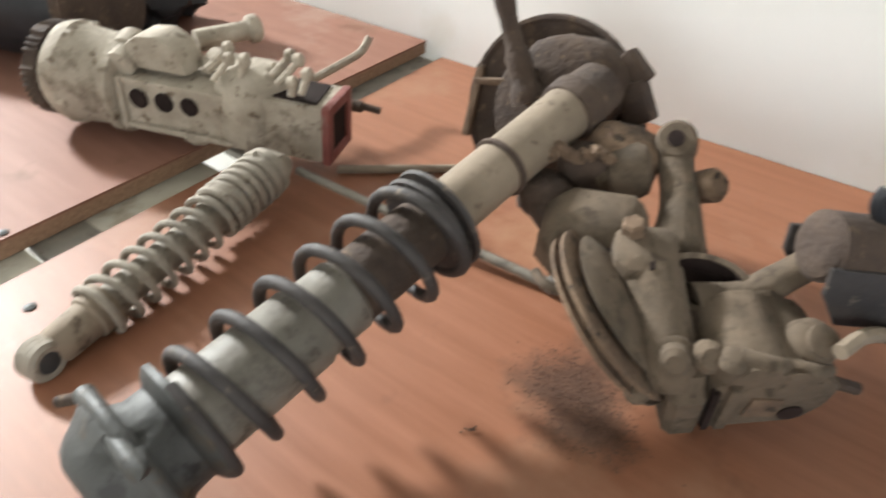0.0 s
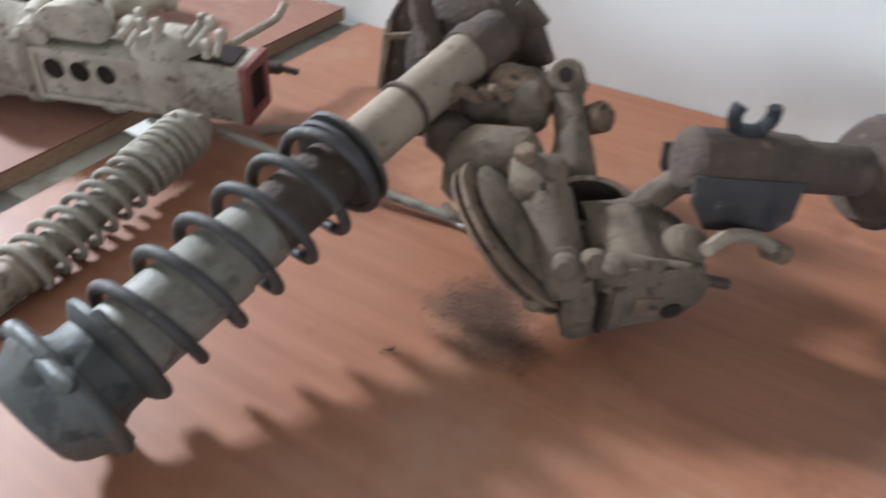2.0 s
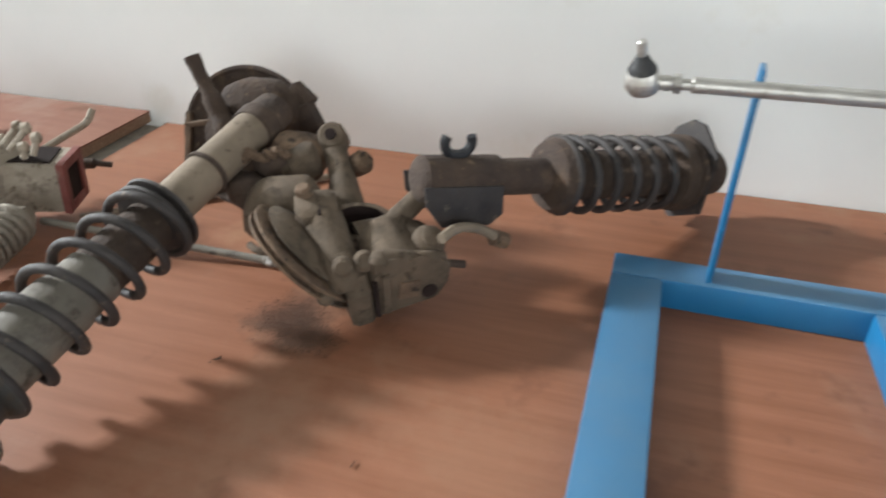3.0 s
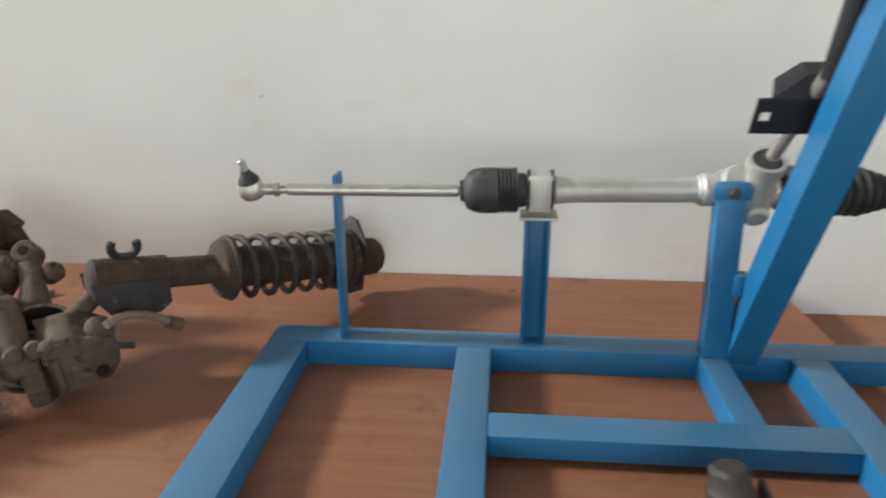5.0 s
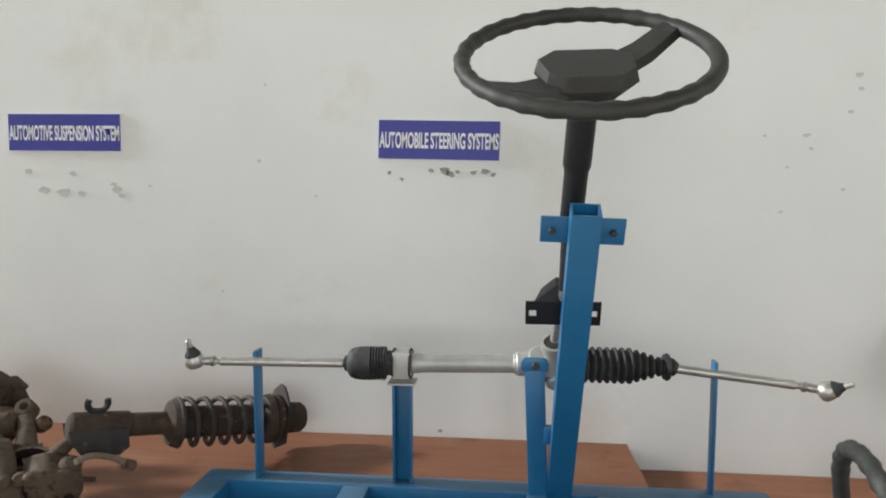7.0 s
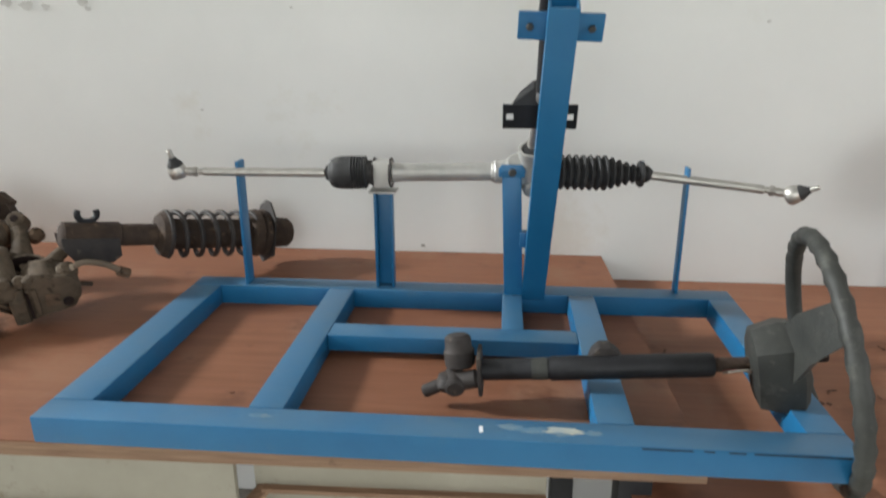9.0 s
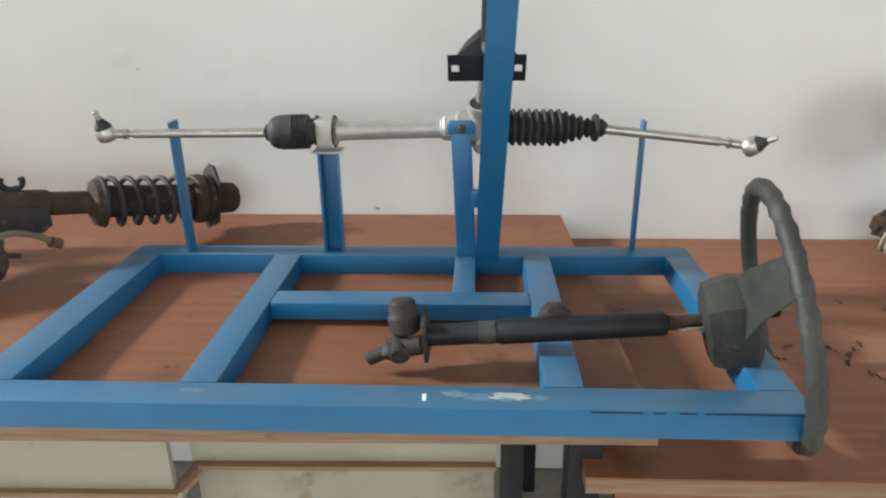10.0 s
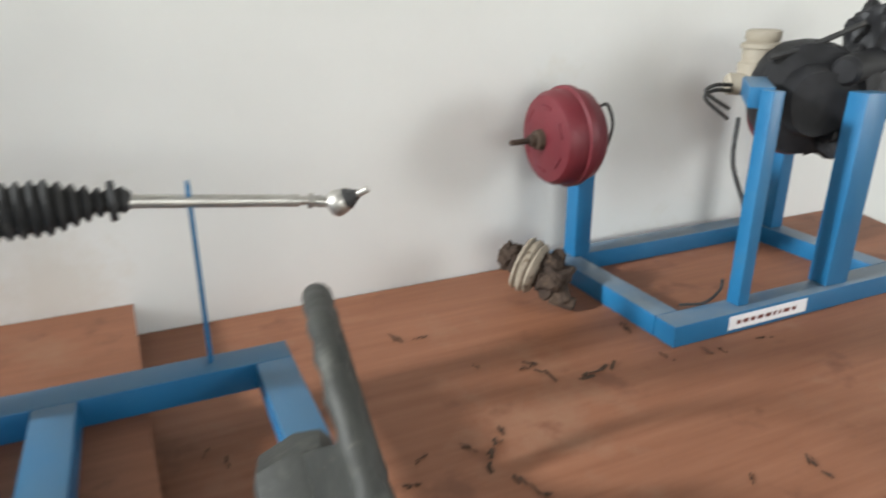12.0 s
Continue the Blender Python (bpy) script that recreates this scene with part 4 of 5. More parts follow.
for k in range(6):
    p = Vector((-0.465 + 0.009 * k, 0.440 + 0.006 * k, 0.905 + 0.004 * math.sin(k * 2.1)))
    part("grease_flake", lump(B(), T(*p) @ pose(0, 0, 0, 20 * k, 30, 15 * k), (0.009, 0.005, 0.007), 20 + k, 0.35, 3), DIRTY, strut)
bm = B()
lump(bm, T(-0.462, 0.432, 0.866), (0.024, 0.022, 0.020), 9, 0.12, 4, 1.4)
rod(bm, (-0.462, 0.425, 0.862), (-0.438, 0.415, 0.853), 0.015, 12)
part("ball_joint", bm, RUSTDARK, strut)

# ---- second strut with knuckle, disc and caliper ----
strut2 = thing("suspension_strut", (-0.05, 0.62, 0.75), "dirty dark suspension strut lying near the wall on the workbench", "suspension strut")
D0, D1 = Vector((-0.238, 0.447, 0.905)), Vector((0.098, 0.782, 0.822))
da = axis(D0, D1)
DL = (D1 - D0).length
bm = lathe(B(), da, [(0, 0.024), (0.003, 0.0275), (0.105, 0.0275), (0.108, 0.023), (0.20, 0.023)], 26)
st = part("damper_tube", bm, RUSTDARK, strut2)
part("end_cap", lathe(B(), da, [(-0.004, 0.014), (-0.003, 0.020), (0.0, 0.0245), (0.001, 0.0245)], 24), RUSTDARK, st, "grey weld-ringed end cap")
bm = B()
for s in (-1, 1):
    plate(bm, da @ T(s * 0.0285, -0.014, 0.050) @ pose(0, 0, 0, 0, 90, 0), [(-0.056, -0.022), (-0.040, -0.036), (0.026, -0.036), (0.050, -0.010), (0.056, 0.014), (-0.050, 0.014)], 0.004, 0.0012)
part("knuckle_bracket", bm, SPRING, strut2, "black pressed steel clamp bracket")
bm = B()
sweep(bm, [da @ Vector((0.0, 0.026 + 0.018 + 0.016 * math.sin(a), 0.045 + 0.018 * math.cos(a))) for a in np.linspace(-3.6, 0.5, 16)], 0.0062, 8)
box(bm, da @ T(0, 0.028, 0.045), (0.012, 0.012, 0.020), 0.002)
part("hose_clip", bm, BLACK, strut2, "black open hose clip")
bm = lathe(B(), da, [(0.178, 0.024), (0.185, 0.044), (0.196, 0.050), (0.206, 0.046), (0.21, 0.030)], 26)
part("spring_seat", bm, RUSTDARK, strut2)
part("spring", sweep(B(), helix(da, 0.200, 0.405, 7.2, 0.0475, 0.4, 1.1), 0.0055, 10), SPRING, strut2, "dark coil spring")
bm = lathe(B(), da, [(0.205, 0.030), (0.21, 0.033), (0.39, 0.032)], 24)
part("dust_sleeve", bm, RUSTDARK, strut2)
bm = lathe(B(), da, [(0.385, 0.040), (0.39, 0.052), (0.405, 0.055), (0.41, 0.048), (0.416, 0.054), (0.424, 0.054), (0.428, 0.044), (0.432, 0.036), (DL, 0.034), (DL + 0.008, 0.028)], 28)
part("top_mount", bm, RUSTDARK, strut2)
bm = plate(B(), da @ T(0, 0, 0.430), [(-0.050, -0.045), (0.0, -0.070), (0.050, -0.045), (0.056, 0.01), (0.034, 0.058), (0.008, 0.076), (-0.014, 0.074), (-0.05, 0.04)], 0.005)
part("mount_plate", bm, SPRING, strut2)

knuckle = thing("brake_caliper_knuckle", (-0.30, 0.38, 0.75), "dirt-crusted steering knuckle with brake disc and caliper on the workbench", "brake assembly")
DC, DN = Vector((-0.349, 0.372, 0.826)), Vector((0.60, 0.40, 0.68)).normalized()
dm = axis(DC, DC + DN)
bm = lathe(B(), dm, [(-0.010, 0.045), (-0.009, 0.076), (-0.008, 0.078), (-0.005, 0.078), (-0.004, 0.071), (0.000, 0.071), (0.001, 0.078), (0.004, 0.078), (0.005, 0.076), (0.006, 0.052), (0.016, 0.046), (0.018, 0.024)], 44)
part("brake_disc", bm, DIRTY, knuckle, "dust-covered vented brake disc")
bm = lathe(B(), dm, [(0.008, 0.044), (0.010, 0.060), (0.012, 0.063), (0.014, 0.061), (0.019, 0.048), (0.024, 0.034)], 36, lambda a, z: 1 + (0.06 if math.cos(a - 2.2) > 0.2 else -0.12))
part("splash_shield", bm, CALIPER, knuckle)


def frame_at(o, x, z):
    """A pose at o from its x direction and a z direction near to the one given."""
    x = Vector(x).normalized()
    z = Vector(z)
    z = (z - x * z.dot(x)).normalized()
    y = z.cross(x)
    m = Matrix((x, y, z)).transposed().to_4x4()
    m.translation = o
    return m


def loft(bm, m, rows):
    """A body through rectangles (z, half x, half y, shift x, shift y) with clipped corners."""
    rings = []
    for z, hx, hy, ox, oy in rows:
        c = 0.38 * min(hx, hy)
        rings.append([bm.verts.new(m @ Vector((ox + x, oy + y, z))) for x, y in ((hx, -hy + c), (hx, hy - c), (hx - c, hy), (-hx + c, hy), (-hx, hy - c), (-hx, -hy + c), (-hx + c, -hy), (hx - c, -hy))])
    for a, b in zip(rings, rings[1:]):
        for k in range(8):
            bm.faces.new((a[k], a[(k + 1) % 8], b[(k + 1) % 8], b[k]))
    bm.faces.new(tuple(reversed(rings[0])))
    bm.faces.new(tuple(rings[-1]))
    es = [e for e in bm.edges if e.calc_face_angle(0) > 0.5]
    bmesh.ops.bevel(bm, geom=es, offset=0.0035, segments=2, affect="EDGES", profile=0.6)
    return bm


# the hooded housing over the disc, with its recess painted dark
hd = frame_at((-0.400, 0.418, 0.835), (0.93, 0.34, 0.05), (0.05, -0.25, 0.95))
hood = part("hood", loft(B(), hd, [(-0.030, 0.034, 0.024, 0.006, 0.0), (0.010, 0.047, 0.033, 0.0, 0.0), (0.034, 0.044, 0.031, 0.0, 0.004), (0.048, 0.034, 0.022, 0.004, 0.010), (0.054, 0.024, 0.012, 0.006, 0.014)]), CALIPER, knuckle, "dusty rounded housing")
part("recess", loft(B(), hd @ T(0.022, -0.020, 0.026) @ pose(0, 0, 0, 28, 0, 0), [(-0.010, 0.019, 0.012, 0, 0), (0.012, 0.018, 0.010, 0, 0)]), HOLE_SHADE, hood, "hollow painted dark on a solid block")
part("hood_lip", sweep(B(), smooth_line([hd @ Vector((-0.046, -0.020, -0.014)), hd @ Vector((-0.030, -0.036, -0.010)), hd @ Vector((0.010, -0.040, -0.014)), hd @ Vector((0.040, -0.034, -0.024))], 6), 0.0048, 8), CALIPER, hood)
part("rear_boss", lathe(B(), axis((-0.436, 0.478, 0.878), (-0.386, 0.500, 0.892)), [(0, 0.012), (0.003, 0.019), (0.014, 0.021), (0.016, 0.025), (0.040, 0.026), (0.048, 0.022), (0.052, 0.012)], 24), CALIPER, knuckle)
# the upright arm with its eye
bm = B()
sweep(bm, smooth_line([(-0.336, 0.452, 0.842), (-0.352, 0.482, 0.870), (-0.374, 0.512, 0.892), (-0.388, 0.530, 0.908)], 5), [0.026, 0.025, 0.023, 0.021, 0.0195, 0.018, 0.017, 0.0165, 0.016, 0.016, 0.016, 0.0165, 0.017, 0.017, 0.016, 0.013], 14)
lathe(bm, axis((-0.386, 0.540, 0.896), (-0.380, 0.512, 0.920)), [(0, 0.014), (0.003, 0.0185), (0.032, 0.0185), (0.036, 0.015)], 20)
ar = part("upper_arm", bm, CALIPER, knuckle, "dusty cast arm with an eye")
part("bore", lathe(B(), axis((-0.3815, 0.5190, 0.9140), (-0.3795, 0.5095, 0.9222)), [(0, 0.0075), (0.010, 0.0075)], 16), HOLE_SHADE, ar)
part("arm_boss", lathe(B(), axis((-0.352, 0.520, 0.876), (-0.332, 0.515, 0.890)), [(0, 0.015), (0.018, 0.016), (0.024, 0.011)], 18), DIRTY, ar)
# the split clamp
ck = frame_at((-0.345, 0.396, 0.868), (0.86, 0.48, 0.02), (-0.12, -0.40, 0.90))
kb = part("clamp_body", loft(B(), ck, [(-0.036, 0.022, 0.020, 0.006, 0.0), (-0.006, 0.025, 0.023, 0, 0), (0.016, 0.024, 0.022, 0, 0), (0.021, 0.018, 0.016, 0, 0)]), CALIPER, knuckle, "dusty split pinch clamp")
part("bore", lathe(B(), ck @ T(-0.006, -0.0185, 0.002) @ pose(0, 0, 0, 90, 0, 0), [(0, 0.0068), (0.007, 0.0068)], 16), HOLE_SHADE, kb)
part("clamp_slot", box(B(), ck @ T(0.003, -0.008, 0.0125), (0.0035, 0.029, 0.017), 0), HOLE_SHADE, kb)
part("pinch_nut", rod(B(), ck @ Vector((-0.010, 0.012, 0.016)), ck @ Vector((-0.013, 0.013, 0.032)), 0.010, 6), DIRTY, kb)
# the socket that held the strut
rg = axis((-0.302, 0.420, 0.846), Vector((-0.302, 0.420, 0.846)) + Vector((0.22, -0.42, 0.88)), (0.9, 0.35, 0)) @ Matrix.Diagonal((0.74, 1.12, 1, 1))
sk = part("strut_socket", lathe(B(), rg, [(-0.040, 0.026), (-0.020, 0.034), (0.010, 0.0365), (0.013, 0.0350), (0.013, 0.0285), (-0.010, 0.0255), (-0.014, 0.010)], 32), CALIPER, knuckle)
part("socket_bore", lathe(B(), rg, [(-0.0095, 0.012), (-0.0060, 0.0255), (0.0105, 0.0282), (0.0118, 0.0280), (-0.002, 0.0240), (-0.0050, 0.012)], 28), HOLE_SHADE, sk, "bore with its inner shade painted near black")
# the neck below the clamp, with knobs
bm = B()
sweep(bm, smooth_line([(-0.334, 0.390, 0.862), (-0.314, 0.370, 0.846), (-0.294, 0.350, 0.828), (-0.282, 0.340, 0.808)], 5), [0.024, 0.024, 0.0235, 0.023, 0.0225, 0.022, 0.022, 0.0215, 0.021, 0.021, 0.021, 0.021, 0.0205, 0.019, 0.017, 0.014], 16)
la = part("lower_arm", bm, CALIPER, knuckle)
part("arm_knob", lathe(B(), axis((-0.292, 0.350, 0.836), (-0.282, 0.326, 0.846)), [(0, 0.014), (0.010, 0.015), (0.012, 0.0115), (0.024, 0.0115), (0.028, 0.007)], 18), CALIPER, la)
part("arm_knob", lathe(B(), axis((-0.272, 0.358, 0.838), (-0.262, 0.344, 0.850)), [(0, 0.012), (0.012, 0.0125), (0.018, 0.008)], 16), CALIPER, la)
part("grease_cap", lathe(B(), axis((-0.304, 0.330, 0.806), (-0.300, 0.312, 0.810)), [(0, 0.010), (0.006, 0.011), (0.014, 0.009), (0.019, 0.004)], 16), CALIPER, la)
bm = sweep(B(), smooth_line([(-0.300, 0.405, 0.836), (-0.274, 0.430, 0.842), (-0.254, 0.450, 0.862), (-0.232, 0.470, 0.886)], 5), [0.022, 0.021, 0.020, 0.019, 0.018, 0.017, 0.016, 0.015, 0.0145, 0.014, 0.0135, 0.013, 0.013, 0.013, 0.013, 0.013], 14)
part("strut_lug", bm, CALIPER, knuckle)
part("inner_casting", lump(B(), T(-0.285, 0.405, 0.806) @ pose(0, 0, 0, 30, 20, 40), (0.040, 0.030, 0.036), 12, 0.12, 4, 1.4), RUSTDARK, knuckle)
# caliper
cf = frame_at((-0.246, 0.388, 0.816), (0.76, 0.63, 0.12), (-0.06, -0.34, 0.94))
OUT = [(-0.034, -0.042), (0.040, -0.040), (0.056, -0.018), (0.060, 0.008), (0.046, 0.024), (0.022, 0.030), (0.010, 0.042), (-0.012, 0.044), (-0.034, 0.022)]
cal = part("caliper", plate(B(), cf @ T(0, 0.010, 0) @ pose(0, 0, 0, 90, 0, 0), OUT, 0.074, 0.007), CALIPER, knuckle, "dusty brown cast brake caliper")
part("pad_carrier", loft(B(), cf @ T(-0.049, 0.004, 0.0), [(-0.044, 0.014, 0.032, 0, 0), (0.004, 0.015, 0.032, 0, 0), (0.008, 0.011, 0.028, 0.002, 0), (0.022, 0.010, 0.024, 0.003, 0.004)]), CALIPER, cal, "dusty pad carrier")
part("pad_slot", box(B(), cf @ T(-0.0325, -0.026, -0.010), (0.005, 0.006, 0.056), 0), HOLE_SHADE, cal)
part("cast_rib", span(B(), cf @ Vector((-0.022, -0.028, -0.036)), cf @ Vector((-0.020, -0.028, 0.026)), 0.009, 0.006, 0.002, cf.to_3x3() @ Vector((0, -1, 0))), CALIPER, cal)
bm = sweep(B(), smooth_line([cf @ Vector(p) for p in ((-0.016, -0.012, 0.040), (0.004, -0.020, 0.038), (0.018, -0.016, 0.028), (0.036, -0.020, 0.024), (0.052, -0.012, 0.012))], 5), 0.0075, 10)
part("cast_rib", bm, CALIPER, cal)
part("bolt_boss", lathe(B(), cf @ T(-0.022, -0.014, 0.026), [(0, 0.012), (0.014, 0.0115), (0.018, 0.008), (0.019, 0.004)], 18), CALIPER, cal)
part("piston_housing", lathe(B(), axis(cf @ Vector((0.038, 0.012, 0.006)), cf @ Vector((0.048, -0.004, 0.040))), [(0, 0.020), (0.024, 0.0195), (0.030, 0.016), (0.032, 0.0125), (0.036, 0.0125), (0.038, 0.008)], 22), CALIPER, cal)
part("slide_bore", lathe(B(), cf @ T(0.030, -0.0225, -0.022) @ pose(0, 0, 0, 90, 0, 0), [(0, 0.0095), (0.006, 0.0095)], 18), HOLE_SHADE, cal)
part("inner_face", plate(B(), cf @ T(0.006, -0.0278, -0.006) @ pose(0, 0, 0, 90, 0, 0), [(-0.014, -0.014), (0.010, -0.018), (0.014, 0.006), (-0.010, 0.012)], 0.003, 0.001), DIRTY, cal)
part("bleed_nipple", rod(B(), cf @ Vector((0.056, -0.016, 0.002)), cf @ Vector((0.078, -0.022, -0.004)), 0.0050, 8), RUSTDARK, cal)
bm = sweep(B(), smooth_line([(-0.195, 0.400, 0.858), (-0.185, 0.430, 0.858), (-0.168, 0.465, 0.842), (-0.150, 0.492, 0.818)], 6), 0.0062, 8)
pp = part("brake_pipe", bm, TAN, knuckle, "bent dusty brake pipe")
part("pipe_union", rod(B(), (-0.158, 0.486, 0.822), (-0.142, 0.502, 0.810), 0.0105, 8), DIRTY, pp)

# ---- small shock absorber ----
shock = thing("shock_absorber", (-0.75, 0.22, 0.75), "small pale dusty coil shock absorber lying on the workbench", "shock absorber")
K0, K1 = Vector((-0.724, 0.062, 0.768)), Vector((-0.788, 0.372, 0.800))
ka = axis(K0, K1)
KL = (K1 - K0).length
bm = lathe(B(), ka, [(0.010, 0.014), (0.016, 0.018), (0.050, 0.019), (0.052, 0.022), (0.060, 0.022), (0.066, 0.024), (0.072, 0.025)], 20)
part("lower_body", bm, TAN, shock, "rust-stained lower body")
bm = B()
ex = ka.to_3x3() @ Vector((1, 0, 0))
for c, r in ((K0, 0.0185),):
    e = axis(c - ex * 0.012, c + ex * 0.012)
    sweep(bm, ringpts(e @ T(0, 0, 0.012), r - 0.005, 24), 0.0062, 8, True)
    sweep(bm, ringpts(e @ T(0, 0, 0.006), r - 0.005, 24), 0.0062, 8, True)
    sweep(bm, ringpts(e @ T(0, 0, 0.018), r - 0.005, 24), 0.0062, 8, True)
ey = part("eye", bm, PALESPRING, shock)
part("rubber_bush", lathe(B(), axis(K0 - ex * 0.012, K0 + ex * 0.012), [(0, 0.004), (0.001, 0.011), (0.022, 0.011), (0.024, 0.004)], 20), RUBBER, ey)
part("spring", sweep(B(), helix(ka, 0.062, 0.238, 8.8, 0.0262, 0.5, 0.8), 0.0040, 8), PALESPRING, shock)
part("spring", sweep(B(), helix(ka, 0.225, 0.300, 6.2, 0.0262, 0.2, 0.3), 0.0050, 8), PALESPRING, shock)
bm = lathe(B(), ka, [(0.070, 0.016), (0.2, 0.017), (0.235, 0.0255), (0.300, 0.0265), (0.304, 0.030), (0.312, 0.029), (0.318, 0.018)], 24)
part("upper_sleeve", bm, PALESPRING, shock)
bm = lathe(B(), axis(K1 - ex * 0.016, K1 + ex * 0.016), [(0, 0.012), (0.002, 0.018), (0.030, 0.018), (0.032, 0.012)], 22)
part("eye", bm, PALESPRING, shock)

# rods that lie on the bench
tr = thing("tie_rod", (-0.60, 0.43, 0.75), "long thin dusty steel rod lying on the workbench", "steel rod")
bm = lathe(B(), axis((-0.785, 0.405, 0.782), (-0.437, 0.444, 0.757)), [(0, 0.005), (0.30, 0.0055), (0.33, 0.0055), (0.332, 0.0075), (0.350, 0.0075)], 14)
part("shaft", bm, SLEEVE, tr)
part("nut", lathe(B(), axis((-0.452, 0.4425, 0.7585), (-0.432, 0.4447, 0.757)), [(0, 0.009), (0.008, 0.009), (0.009, 0.006), (0.02, 0.006)], 6), STEEL, tr)
single("steel_rod", rod(B(), (-0.785, 0.468, 0.7565), (-0.50, 0.72, 0.7565), 0.0055, 12), TAN, (-0.65, 0.58, 0.75), "thin dark iron rod lying behind the strut", "steel rod")

# ---- gearbox ----
gear = thing("gearbox", (-0.95, 0.40, 0.772), "dusty cast gearbox with red gasket mouth, lying across two benches", "gearbox")
G0, G1 = Vector((-1.128, 0.318, 0.846)), Vector((-0.790, 0.474, 0.822))
ga = axis(G0, G1) @ Matrix.Diagonal((0.82, 0.82, 1, 1))
GL = (G1 - G0).length
bm = lathe(B(), ga, [(0.000, 0.060), (0.004, 0.074), (0.020, 0.080), (0.026, 0.080), (0.030, 0.076), (0.085, 0.070), (0.088, 0.078), (0.100, 0.078), (0.103, 0.066)], 34, lambda a, z: 1 + 0.02 * math.sin(5 * a))
bell = part("bell_housing", bm, GEARCASE, gear)
bm = lathe(B(), ga, [(-0.024, 0.058), (-0.022, 0.072), (-0.002, 0.072), (0.0, 0.058)], 96, lambda a, z: 1 + (0.035 if int(a / (2 * math.pi) * 96) % 2 else -0.035))
part("ring_gear", bm, RUSTDARK, gear, "dark toothed ring gear")
bm = B()
box(bm, ga @ T(0, -0.010, 0.185), (0.100, 0.076, 0.19), 0.008, 0.9)
case = part("main_case", bm, GEARCASE, gear)
part("case_flange", box(B(), ga @ T(0.0, -0.046, 0.18), (0.112, 0.010, 0.20), 0.003), GEARCASE, case)
part("case_flange", box(B(), ga @ T(0.0, 0.027, 0.17), (0.108, 0.010, 0.17), 0.003), GEARCASE, case)
for k, rr in enumerate((0.0125, 0.0125, 0.012)):
    zz = 0.130 + 0.034 * k
    s = 0.0425 - 0.0016 * k
    for sg in (-1,):
        p0 = ga @ Vector((0.0, 0.0, zz))
        side = (ga.to_3x3() @ Vector((1, 0, 0))).normalized()
        if side.y > 0:
            side = -side
        c = p0 + side * (s + 0.001)
        part("bore", rod(B(), c - side * 0.004, c + side * 0.0012, rr, 16), HOLE_SHADE, case)
bm = B()
lump(bm, ga @ T(-0.035, -0.052, 0.20), (0.022, 0.012, 0.018), 64, 0.3, 2)
part("foot", bm, GEARCASE, case)
# Raised dark lumps paint the shade of oily hollows in the casting.
part("oily_shade_lump", lump(B(), ga @ T(0.020, 0.040, 0.120), (0.030, 0.016, 0.022), 66, 0.4, 4), RUSTDARK, case, "dark oily lump painted as a shaded hollow")
part("oily_shade_lump", lump(B(), ga @ T(0.015, 0.036, 0.245), (0.034, 0.014, 0.030), 67, 0.4, 4), RUSTDARK, case, "dark oily lump painted as a shaded hollow")
for zz in (0.108, 0.275):
    part("web_rib", box(B(), ga @ T(0.0, -0.01, zz), (0.116, 0.086, 0.007), 0.002), GEARCASE, case)
for k in range(8):
    a = k * math.pi / 4 + 0.3
    part("bolt", rod(B(), ga @ Vector((0.072 * math.cos(a), 0.072 * math.sin(a), 0.020)), ga @ Vector((0.072 * math.cos(a), 0.072 * math.sin(a), 0.036)), 0.007, 8), GEARCASE, bell)
part("side_boss", box(B(), ga @ T(0.052, -0.01, 0.245), (0.020, 0.075, 0.050), 0.010), GEARCASE, case)
# selector housing and stub on the top
part("selector_cover", plate(B(), ga @ T(-0.004, 0.062, 0.150) @ pose(0, 0, 0, 0, 90, 0), [(-0.046, -0.022), (-0.030, 0.020), (-0.006, 0.034), (0.020, 0.030), (0.040, 0.012), (0.050, -0.022)], 0.062, 0.008), GEARCASE, case)
part("vent_boss", lathe(B(), axis(ga @ Vector((-0.046, 0.044, 0.108)), ga @ Vector((0.020, 0.062, 0.104))), [(0, 0.012), (0.003, 0.018), (0.024, 0.019), (0.026, 0.023), (0.050, 0.023), (0.056, 0.016)], 20), GEARCASE, case)
part("rear_boss", box(B(), ga @ T(0.024, 0.046, 0.216) @ pose(0, 0, 0, 12, 8, 0), (0.046, 0.030, 0.044), 0.007), GEARCASE, case)
bm = lathe(B(), axis((-1.028, 0.450, 0.872), (-1.005, 0.535, 0.874)), [(0, 0.015), (0.072, 0.013), (0.076, 0.019), (0.086, 0.020), (0.092, 0.015)], 20)
part("stub_shaft", bm, GEARCASE, gear)
# tail box with its red mouth; window and mouth opening are painted dark
tm = ga @ T(0.0, -0.004, GL - 0.055) @ pose(0, 0, 0, 0, 0, 0)
bm = B()
lathe(bm, axis(ga @ Vector((0, -0.056, GL - 0.104)), ga @ Vector((0, 0.062, GL - 0.104))), [(0, 0.034), (0.006, 0.046), (0.060, 0.050), (0.082, 0.046), (0.094, 0.036), (0.100, 0.022)], 28)
box(bm, ga @ T(0.0, -0.008, GL - 0.045), (0.092, 0.090, 0.092), 0.008)
tail = part("tail_case", bm, GEARCASE, gear)
bm = plate(B(), ga @ T(0.0, 0.0385, GL - 0.050) @ pose(0, 0, 0, -90, 0, 0), [(-0.036, -0.040), (0.034, -0.036), (0.036, 0.030), (0.012, 0.042), (-0.034, 0.034)], 0.003)
part("window", bm, HOLE_SHADE, tail, "dark plate painted as an open inspection window")
bm = B()
gz = GL + 0.004
